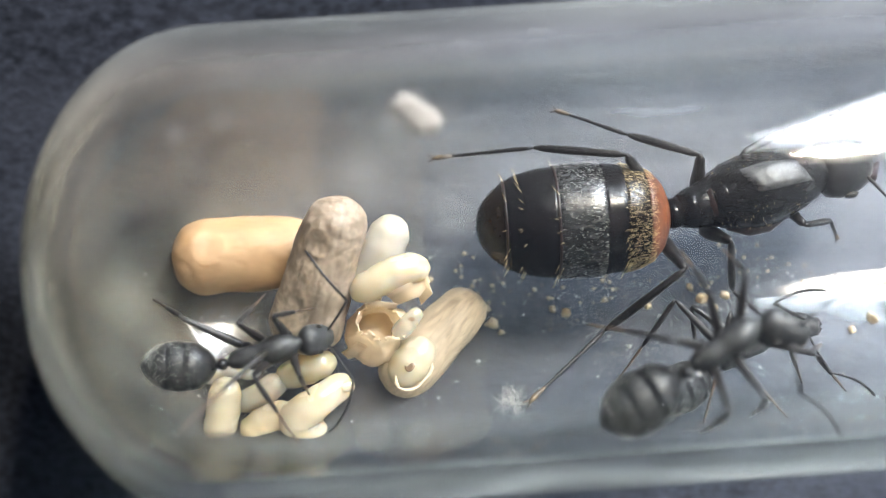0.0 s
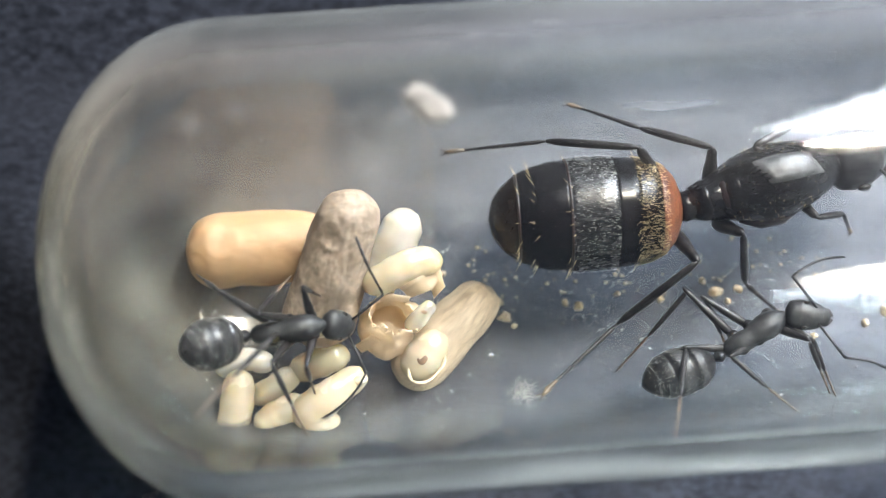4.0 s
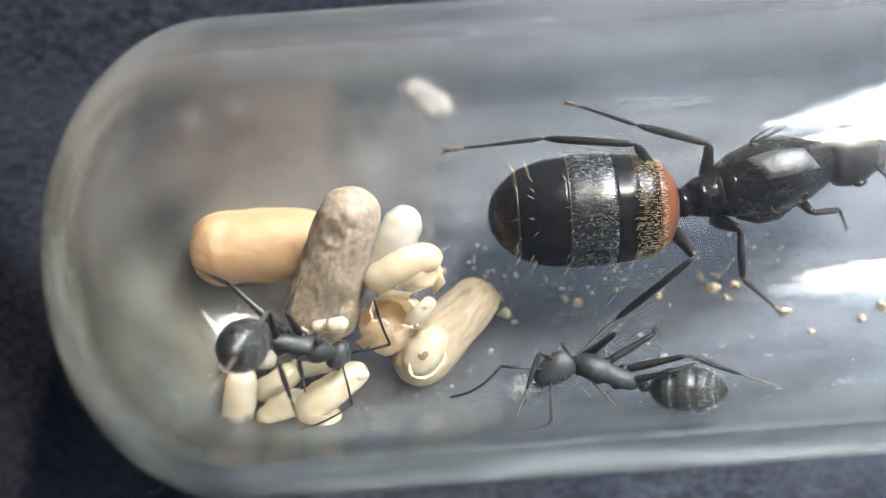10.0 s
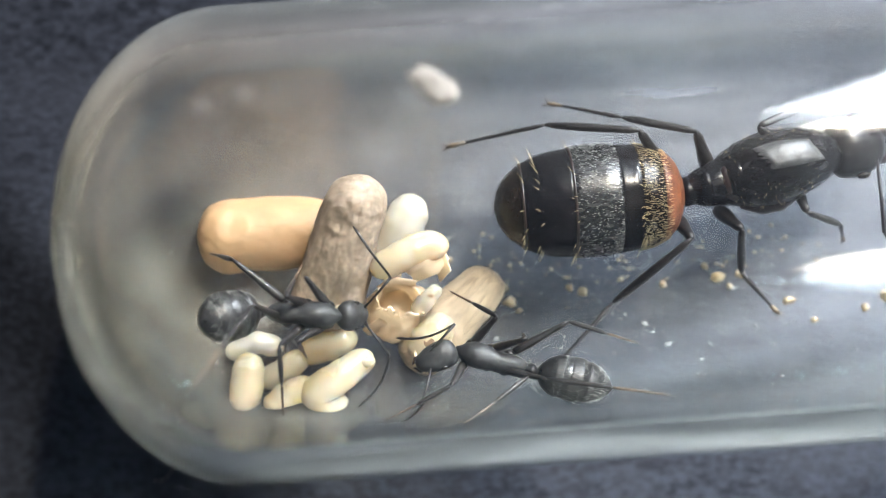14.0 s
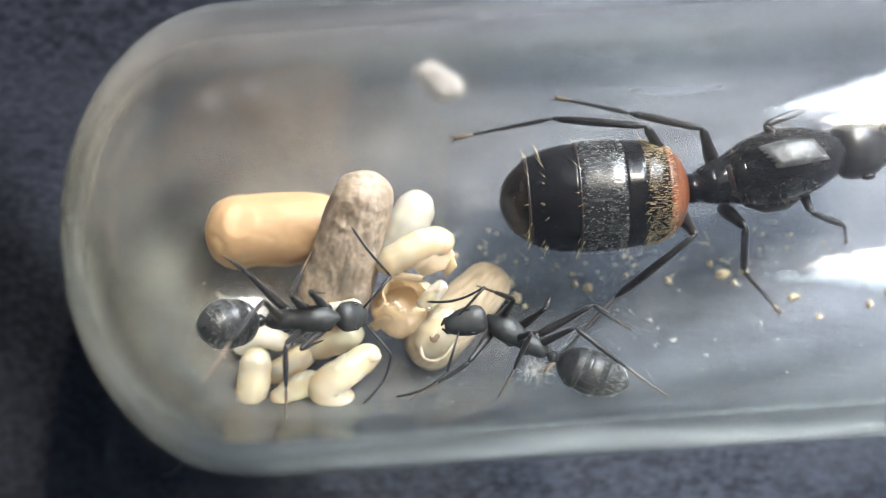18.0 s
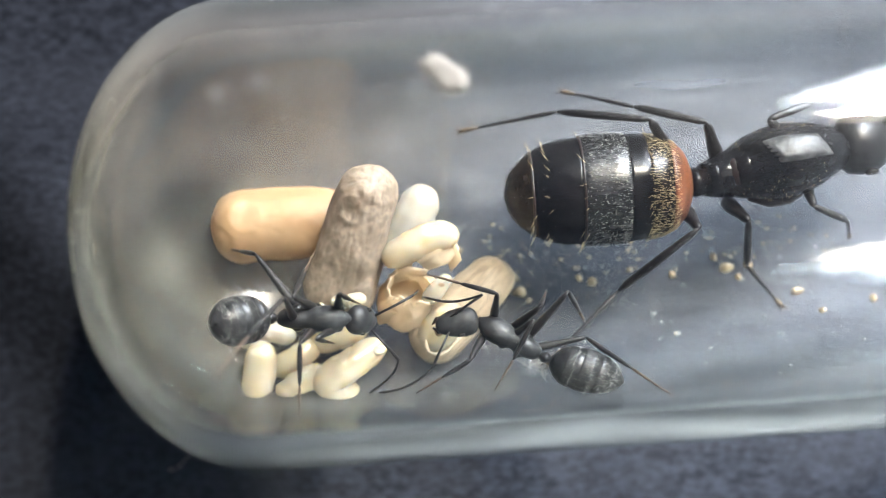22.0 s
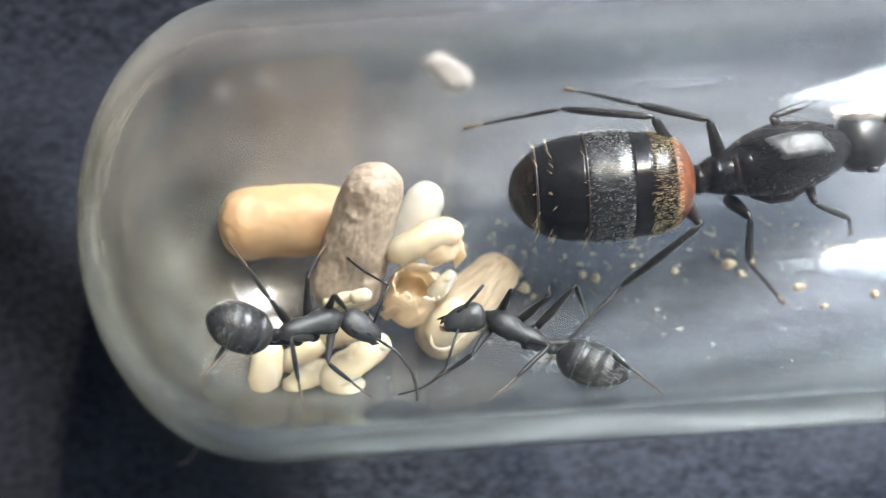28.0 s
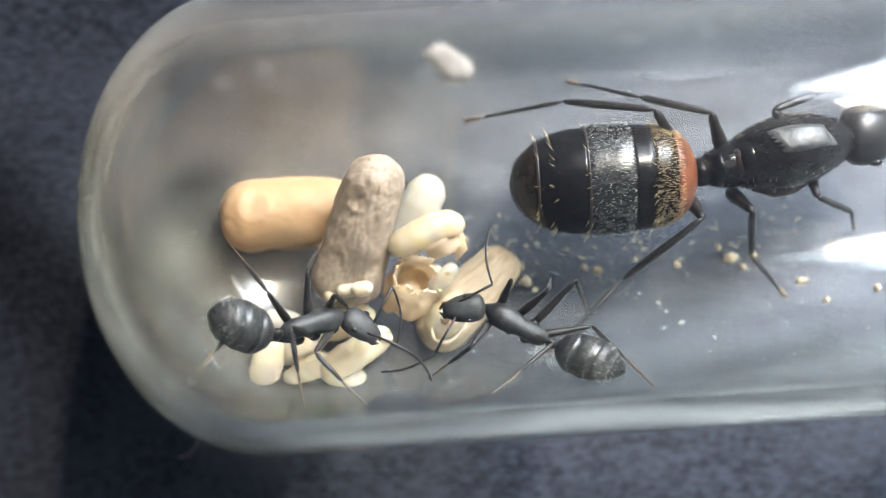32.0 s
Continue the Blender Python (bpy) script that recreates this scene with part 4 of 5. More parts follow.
for x, y, z, r in ((-3.53, -2.62, 5.6, 0.3), (-4.1, -2.65, 5.2, 0.27), (-4.66, -2.79, 4.8, 0.27), (-2.84, -4.6, 5.1, 0.2)):
    larva([(x - r, y, z), (x, y, z), (x + r, y + 0.05, z)], [r * 0.9, r, r * 0.9], M_EGG, "tiny smooth pale egg in the pile", "egg", "eggs")


# ---- dirt in the tube and added glints on its floor ----
def lump(name, at, r, mat, label, category, group="", flat=0.7, seed=0.0):
    g = Geo().ball((0, 0, 0), r, r * 0.8, r * flat, 12, 8).rough(r * 0.5, 0.9 / r, seed).rough(r * 0.22, 2.4 / r, seed)
    ob = new(name, g.mesh(name, mat))
    ob.matrix_basis = place(*at, 0, 0, seed * 70)
    return tagged(ob, label, category, group)


def cotton():
    at = Vector((0.21, 3.95, 14))
    g = Geo()
    for cx, cy, r in ((-0.28, 0.18, 0.34), (-0.02, 0.02, 0.36), (0.18, -0.14, 0.42)):
        g.ball((cx, cy, 0), r, r * 0.92, 0.22, 28, 16)
    g.rough(0.08, 1.6, 3).rough(0.03, 8.0, 5)
    for i in range(500):
        lobe = i % 2
        a, d = random.uniform(0, 6.28), abs(random.gauss(0.22, 0.12))
        p = Vector((-0.28 + 0.46 * lobe + d * math.cos(a), 0.18 - 0.32 * lobe + d * math.sin(a), random.gauss(0.02, 0.09)))
        q = a + random.uniform(-1.6, 1.6)
        g.loft([p, p + Vector((math.cos(q) * 0.09, math.sin(q) * 0.09, 0.02))], [0.009, 0.006], 4)
    ob = new("cotton_tuft", g.mesh("cotton_tuft", M_TUFT))
    ob.data.transform(Matrix.Scale(1.2, 4))
    ob.matrix_basis = place(*at, 0, 0, -8)
    return tagged(ob, "soft cream cotton tuft stuck to the upper glass", "lint")


cotton()


def wall_z(y, r=6.93):
    return 8 - math.sqrt(max(0.0, r * r - y * y))


def lint():
    x0, y0 = (2.98, -5.73)
    g = Geo()
    for i in range(90):
        a, r = random.uniform(0, 6.28), random.uniform(0.0, 0.4)
        p = Vector((x0 + r * math.cos(a), y0 + 0.6 * r * math.sin(a), 0))
        p.z = wall_z(p.y) + 0.03
        pts = [p]
        d = random.uniform(0, 6.28)
        for k in range(4):
            d += random.uniform(-0.7, 0.7)
            q = pts[-1] + Vector((math.cos(d) * 0.16, math.sin(d) * 0.13, 0))
            q.z = wall_z(q.y) + 0.03 + random.uniform(0, 0.12)
            pts.append(q)
        g.loft(pts, [0.0045] * 5, 4)
    ob = new("lint_tuft", g.mesh("lint_tuft", M_COTTON))
    return tagged(ob, "white fuzzy lint on the glass floor", "lint")


lint()
CRUMBS = ((5.44, -2.71, 0.2), (4.97, -2.52, 0.14), (2.63, -2.9, 0.25), (8.58, -2.63, 0.16), (10.7, -2.5, 0.22),
          (11.58, -2.45, 0.18), (13.27, -3.63, 0.22), (16.9, -3.69, 0.26), (14.03, -4.44, 0.15), (16.03, -4.15, 0.17),
          (2.45, -2.31, 0.18), (10.3, -2, 0.15), (6.96, -2.32, 0.12), (11.12, -2.88, 0.15), (2.93, -3.27, 0.13), (0.36, -1.01, 0.13))
for n, (x, y, r) in enumerate(CRUMBS):
    lump("crumb", (x, y, wall_z(y) + r * 0.45), r, M_CRUMB, "straw-coloured crumb on the glass floor", "crumb", "crumbs", seed=n * 1.3)


DROPS = ((10.37, -4.41), (11.28, -3.01), (13.23, -3.62), (14.08, -4.38), (12.23, -5.24), (16.13, -4.15), (9.9, -5.06),
         (9.41, -5.57), (8.35, -4.94), (9.04, -6.09), (11.78, -4.51), (10.73, -6.89), (13.3, -7.69), (12.37, -7.21),
         (6.07, -4.94), (11.98, -6.34), (7.63, -4.13), (15.1, -5.65), (1.05, -4.97), (1.93, -4.33), (0.37, -5.48))
for n, (x, y) in enumerate(DROPS):
    r = 0.05 + 0.065 * ((n * 37) % 11) / 11
    lump("droplet", (x, y, wall_z(y) + 0.03), r, M_DROP, "pale dried droplet on the glass floor", "droplet", "droplets", flat=0.3, seed=n * 0.7)


def floor_glint(x0, y0, half_x, half_y, mat, label):
    """A thin added sheet in the curve of the glass floor that carries a reflection."""
    def floor(x, y, lift):
        k = (6.95 - lift) * math.sqrt(max(0.01, 1 - (min(0.0, x + 6.5) / (5.35 - lift)) ** 2))
        return Vector((x, y, 8 - math.sqrt(max(0.01, k * k - y * y))))

    at, rings = floor(x0, y0, 0), []
    for r, lift in ((0.03, 0.003), (0.6, 0.003), (1.0, 0.004), (0.97, 0.008), (0.88, 0.014), (0.7, 0.02), (0.5, 0.024), (0.25, 0.026), (0.06, 0.026)):
        rings.append([floor(at.x + half_x * r * math.cos(w) * (1 + 0.15 * math.sin(3 * w)), at.y + half_y * r * math.sin(w) * (1 + 0.12 * math.sin(2 * w + 1)), lift) - at for w in [2 * math.pi * j / 48 for j in range(48)]])
    ob = new("glint_sheet", Geo().rings(rings).mesh("glint_sheet", mat))
    ob.matrix_basis = place(*at)
    ob.visible_shadow = False
    return tagged(ob, label, "water", "wet patches")


# no water here: glossy sheets added for the floor's sun and window reflections
floor_glint(-7.5, -2.1, 1.95, 1.75, M_GLINT, "thin glossy sheet added for the sun's glint on the glass floor")
floor_glint(19.0, -2.5, 6.6, 0.85, M_GLINT_LONG, "long glossy sheet added for the window's reflection on the glass floor")


def blot(x, y, half, mat, label, top=True):
    """A thin dried blot on the outside of the upper glass, or on the floor inside."""
    def skin(px, py, lift):
        rad = (8.0 + lift) if top else (6.95 - lift)
        k = rad * rad - py * py - (max(0.0, -6.5 - px) * 8.0 / 6.1) ** 2
        return Vector((px, py, 8 + (1 if top else -1) * math.sqrt(max(0.01, k))))

    at, rings = skin(x, y, 0), []
    for r, lift in ((0.05, 0.003), (0.9, 0.003), (1.0, 0.005), (0.9, 0.010), (0.5, 0.014), (0.08, 0.015)):
        rings.append([skin(x + half * r * math.cos(w), y + half * r * math.sin(w) * (1 + 0.1 * math.sin(2 * w + x)), lift) - at for w in [2 * math.pi * j / 28 for j in range(28)]])
    ob = new("blot", Geo().rings(rings).mesh("blot", mat))
    ob.matrix_basis = place(*at)
    ob.visible_shadow = False
    return tagged(ob, label, "blot", "blots")


for x, y in ((-5.11, 4.19), (-0.57, 3.73), (5.49, 4.27), (1.73, 6.11), (-6.35, 3.9), (7.8, 4.4), (2.63, 4.96)):
    blot(x, y, 0.38, M_BLOT, "faint round dried drop on the upper glass")
blot(1.35, 1.5, 1.35, M_BLOT_WIDE, "pale smeared patch on the glass floor", False)
blot(-2.0, 3.6, 1.35, M_BLOT_WIDE, "pale smeared patch on the glass floor", False)


def specks(name, count, r, where, mat, label):
    """Tiny grains on the inside of the glass; where() gives x and the angle round the tube."""
    g = Geo()
    for _ in range(count):
        x, a = where()
        rad = 6.92
        if x < -6.5:
            rad *= math.sqrt(max(0.02, 1 - ((x + 6.5) / 5.35) ** 2))
        s = r * random.uniform(0.5, 1.6)
        c = Vector((x, rad * math.sin(a), 8 - rad * math.cos(a)))
        b = len(g.v)
        g.v += [c + Vector(d) * s for d in ((1.3, 0, 0), (0, 1, 0), (-1.1, 0.2, 0), (0, -1, 0.2), (0, 0, 0.9), (0, 0, -0.9))]
        g.f += [(b + i, b + (i + 1) % 4, b + 4) for i in range(4)] + [(b + (i + 1) % 4, b + i, b + 5) for i in range(4)]
    ob = new(name, g.mesh(name, mat))
    return tagged(ob, label, "dust", kind="stuff")


specks("floor_dust", 1900, 0.017, lambda: (random.uniform(-11, 18), random.gauss(-0.45, 0.35)), M_DUST, "pale dust grains on the glass floor")
specks("coarse_dust", 220, 0.032, lambda: (random.uniform(-11.5, 18), random.gauss(-0.4, 0.45)), M_DUST, "coarse pale dust grains on the glass floor")
specks("crumb_grains", 90, 0.055, lambda: (random.uniform(1, 15), random.gauss(-0.22, 0.09)), M_CRUMB, "small straw-coloured grains on the glass floor")
specks("droplets", 650, 0.012, lambda: (random.uniform(-9.5, 6), random.gauss(2.24, 0.09)), M_COTTON, "tiny pale droplets along the side of the glass")


# ---- movement ----
def at_time(rows, t):
    """Values of the rows at t, straight between them."""
    if t <= rows[0][0]:
        return rows[0][1:]
    for r0, r1 in zip(rows, rows[1:]):
        if r0[0] <= t <= r1[0]:
            f = (t - r0[0]) / (r1[0] - r0[0])
            return [a + (b - a) * f for a, b in zip(r0[1:], r1[1:])]
    return rows[-1][1:]


def step_leg(ant_rows, feet, leg, sizes):
    """Key one leg: the knee bends towards the given side, the foot stands where the rows say."""
    hip, a, b, c = sizes
    fe, ti = leg
    fem, tib = [], []
    for t in sorted({r[0] for r in ant_rows} | {r[0] for r in feet}):
        x, y, z, rx, ry, rz = at_time(ant_rows, t)
        inv = pose(x, y, z, rx, ry, rz).inverted()
        v = at_time(feet, t)
        foot, hint, h = inv @ Vector(v[:3]), inv @ Vector(v[3:]), Vector(hip)
        d = foot - h
        length = min(max(d.length, abs(b + c - a) + 0.05), a + b + c - 0.02)
        u = d.normalized()
        along = (a * a - (b + c) ** 2 + length * length) / (2 * length)
        out = math.sqrt(max(0.0, a * a - along * along))
        side = hint - h
        side = (side - u * side.dot(u)).normalized()
        knee, foot = h + u * along + side * out, h + u * length
        fem.append((t, metric(aim(h, knee))))
        tib.append((t, metric(aim(knee, foot))))
    walk(fe, fem)
    walk(ti, tib)


def move_ant(worker, rows, gaster_rows, head_rows, feeler_rows, feet, raised=14):
    ant, gaster, head, legs, feelers = worker
    walk(ant, [(t, place(x, y, z, rx, ry, rz)) for t, x, y, z, rx, ry, rz in rows])
    walk(gaster, [(t, place(-1.70, 0, -0.05, 0, p, yaw)) for t, yaw, p in gaster_rows])
    walk(head, [(t, place(1.30, 0, 0.05, 0, p, yaw)) for t, yaw, p in head_rows])
    for side, pieces, turns in zip((1, -1), feelers, feeler_rows):
        keys = [[], []]
        for t in [i * 0.5 for i in range(65)]:
            yaw, bend = at_time(turns, t)
            lift = raised + 5 * math.sin(t * 1.3 + side)
            for row, m in zip(keys, set_antenna((1.02, 0.22 * side, 0.22), SCAPE, lift, yaw + 4 * math.sin(t * 2.1 + side), bend + 6 * math.sin(t * 1.7))):
                row.append((t, m))
        for piece, row in zip(pieces, keys):
            walk(piece, row)
    for key, leg in legs.items():
        step_leg(rows, feet[key], leg, LEGS[key])


def motions():
    move_ant(WORKER_A, [(0, -5.34, -2.86, 7.2, 0, 0, 12.2), (1, -5.3, -2.76, 7.2, 0, 0, 11.8), (2, -5.1, -2.42, 7.2, 0, 0, 14.8), (3, -5.05, -2.33, 7.2, 0, 0, 7.8), 
        (6, -4.78, -2.7, 7.2, 0, 0, 3.4), (7, -4.72, -2.77, 7.2, 0, 0, 4.8), (8, -4.62, -2.76, 7.2, 0, 0, 0.8), (9, -4.54, -2.89, 7.2, 0, 0, -6.8), 
        (10, -4.66, -3.16, 7.2, 0, 28, -19.5), (11, -4.68, -3.2, 7.2, 0, 23, -22.4), (12, -4.78, -3.05, 7.2, 0, 0, -24.9), (13, -4.72, -2.65, 7.2, 0, 0, -17.8), 
        (14, -4.75, -2.5, 7.2, 0, 0, -7.5), (17, -5.11, -2.55, 7.2, 0, 0, 6.5), (18, -5.05, -2.84, 7.2, 0, 0, -1.6), (19, -4.98, -2.92, 7.2, 0, 0, -1), 
        (20, -4.86, -2.95, 7.2, 0, 0, 2.6), (21, -4.77, -3.02, 7.2, 0, 0, 1.2), (22, -4.87, -3.07, 7.2, 0, 0, -4.7), (23, -4.93, -3.07, 7.2, 0, 0, -2.5), 
        (24, -5.04, -3.38, 7.2, 0, 26, -7.7), (25, -5.04, -3.34, 7.2, 0, 31, -3), (28, -5.14, -3.42, 7.4, -20, 35, 10.8), (29, -5.14, -3.44, 7.4, -20, 37, 11.4), 
        (30, -5.11, -3.52, 7.4, -20, 34, 7.3), (31, -5.12, -3.6, 7.4, -20, 37, 8.4), (32, -5.16, -3.66, 7.4, -20, 36, 11.3)],
             [(0, -14.4, 0), (1, -11.4, 0), (2, -7.5, 35), (3, 1.1, 50), (6, 2.2, 55), (7, -0.8, 55), (8, 3.3, 55), (9, 8.7, 55), (10, 16.3, 55), 
        (11, 20, 55), (12, 24.6, 55), (13, 23.4, 55), (14, 11.5, 55), (17, -6.7, 55), (18, 0.7, 55), (19, 0.2, 55), (20, -3.5, 55), 
        (21, -2.3, 55), (22, 3.3, 55), (23, -0.5, 55), (24, -3.4, 55), (25, -9.7, 50), (28, -24.8, 22), (29, -24.4, 22), (30, -21.3, 22), 
        (31, -23, 22), (32, -27.3, 22)],
             [(0, -12.2, 54), (1, -12.4, 56), (2, -19.1, 48), (3, -24, 56), (6, -4, 59), (7, 3.7, 61), (8, -16.8, 62), (9, -17, 59), (10, -17.4, 54), 
        (11, -16.1, 58), (12, -14.3, 60), (13, -11.8, 58), (14, 3.6, 62), (17, 0.2, 51), (18, -0.3, 59), (19, -2.7, 58), (20, -2.6, 60), 
        (21, -9.1, 62), (22, -14.7, 62), (23, -6, 57), (24, -48.5, 0), (25, -57.5, 0), (28, -56, 0), (29, -43.1, 0), (30, -57.7, 0), 
        (31, -49.1, 0), (32, -59, 0)],
             ([(0, 96, 108), (6, 82, 112), (9, 100, 145), (12, 115, 160), (14, 90, 115), (17, 49, 129), (19, 85, 105), (22, 60, 0), (24, 112, 152), (25, 106, 166), (28, 111, 161), (29, 88, 168), (30, 111, 86), (31, 102, -13), (32, 109, -36)],
              [(0, -84, -99), (6, -83, -113), (9, -65, -80), (14, -80, -95), (19, -75, -95), (24, -43, -48), (28, -29, -19), (32, -16, 14)]),
             {
                 "lh": [(0, -10.01, -0.96, 3.49, -8.09, -1.49, 7.19), (2, -8.59, -0.45, 4.36, -7.21, -0.96, 8.29), (6, -8.5, -0.34, 4.26, -6.87, -0.94, 8.09), 
        (9, -9.02, -0.12, 3.57, -6.92, -0.91, 7.13), (14, -8.75, -0.04, 3.32, -7.06, -0.44, 7.14), (17, -8.1, -0.52, 4.74, -6.69, -1.01, 8.66), 
        (20, -8.35, -0.1, 4.27, -6.81, -1.04, 8.06), (22, -8.48, -0.33, 3.24, -6.76, -0.67, 7.06), (24, -8.02, -0.75, 5.11, -6.42, -1.48, 8.92), 
        (25, -8, -0.13, 5.95, -6.25, -1.92, 9.32), (28, -8.05, -0.26, 6.38, -6.22, -2.33, 9.54), (32, -8.18, -0.57, 6.02, -6.37, -2.32, 9.38)
        ],
                 "lm": [(0, -5.42, -0.96, 5.45, -6.01, -1.73, 8.45), (6, -4.67, -0.58, 5.82, -5.58, -1.95, 8.51), (9, -4.61, -0.58, 5.67, -4.85, -1.83, 8.56), 
        (14, -4.87, -0.77, 5.67, -5.16, -1.79, 8.64), (20, -4.69, -0.36, 6.01, -5.27, -2.05, 8.61), (24, -4.97, -1.01, 5.74, -5.48, -2.28, 8.58), 
        (25, -4.4, -0.25, 5.29, -5.06, -1.53, 8.09), (32, -4.84, -0.58, 4.86, -5.17, -1.78, 7.76)],
                 "lf": [(0, -3.64, -1.55, 6.03, -4.87, -1.58, 8.44), (6, -4.07, -1.45, 5.52, -4.12, -1.17, 8.21), (9, -3.53, -2.19, 5.64, -3.56, -1.6, 8.27), 
        (12, -4.4, -2.66, 5.8, -3.82, -2.21, 8.4), (14, -4.07, -2.31, 5.71, -4.53, -1.19, 8.12), (17, -4.63, -1.99, 5.78, -4.91, -1.48, 8.42), 
        (20, -3.82, -2.18, 5.79, -4.33, -1.74, 8.4), (22, -3.29, -2.78, 5.94, -3.82, -2.21, 8.52), (25, -3.8, -3.52, 5.77, -4.36, -2.21, 8.06), 
        (32, -3.71, -3.63, 5.66, -4.27, -2.65, 8.11)],
                 "rh": [(0, -7.5, -4.5, 11.9, -6.3, -3.6, 9.2), (3, -7.5, -4.3, 12.1, -6.3, -3.3, 9.2), (6, -7.2, -4.2, 12.1, -6.0, -3.3, 9.2),
        (9, -7.0, -4.1, 12.2, -5.8, -3.1, 9.2), (12, -7.1, -4.0, 12.2, -6.1, -3.0, 9.2), (14, -7.8, -4.2, 12.2, -6.4, -3.0, 9.2),
        (17, -7.7, -4.2, 12.2, -6.5, -3.2, 9.2), (20, -7.6, -4.2, 12.2, -6.4, -3.4, 9.2), (22, -7.4, -4.2, 12.2, -6.2, -3.4, 9.2),
        (24, -7.8, -4.4, 12.3, -6.4, -3.4, 9.4), (25, -8.02, -4.46, 12.31, -7.24, -3.64, 9.14), 
        (28, -8.07, -4.46, 12.31, -7.73, -3.91, 8.89), (32, -8.1, -4.46, 12.31, -7.63, -3.97, 9.04)],
                 "rm": [(0, -4.34, -6.12, 7.62, -5.6, -3.44, 8.69), (9, -4.49, -6.24, 7.49, -5.17, -3.38, 8.63), (13, -5.72, -6.06, 6.78, -5.54, -3.45, 8.53), 
        (20, -5.84, -6.7, 8, -5.49, -3.75, 8.56), (22, -5.57, -6.68, 7.53, -5.26, -4.02, 8.6), (28, -5.53, -6.7, 8, -5.69, -3.82, 9.03), 
        (32, -5.5, -6.68, 8.47, -5.73, -4.09, 9.03)],
                 "rf": [(0, -4.08, -4.65, 6.03, -4.12, -3.58, 8.51), (9, -4.69, -5.2, 6.08, -4.67, -3.73, 8.35), (13, -4.97, -4.41, 5.86, -5, -3.41, 8.36), 
        (17, -4.76, -3.65, 5.58, -5.03, -3.57, 8.27), (20, -4.14, -4.03, 5.88, -4.63, -3.62, 8.5), (23, -4.45, -4.2, 5.9, -4.7, -3.69, 8.54), 
        (24, -4.24, -5.83, 6, -5, -4.39, 8.15), (25, -3.32, -6.55, 9.39, -4.31, -4.76, 7.9), (28, -3.27, -6.43, 6.73, -4.59, -4.66, 8.28), 
        (32, -3.36, -6.68, 8.47, -4.63, -4.94, 8.25)]}, 42)
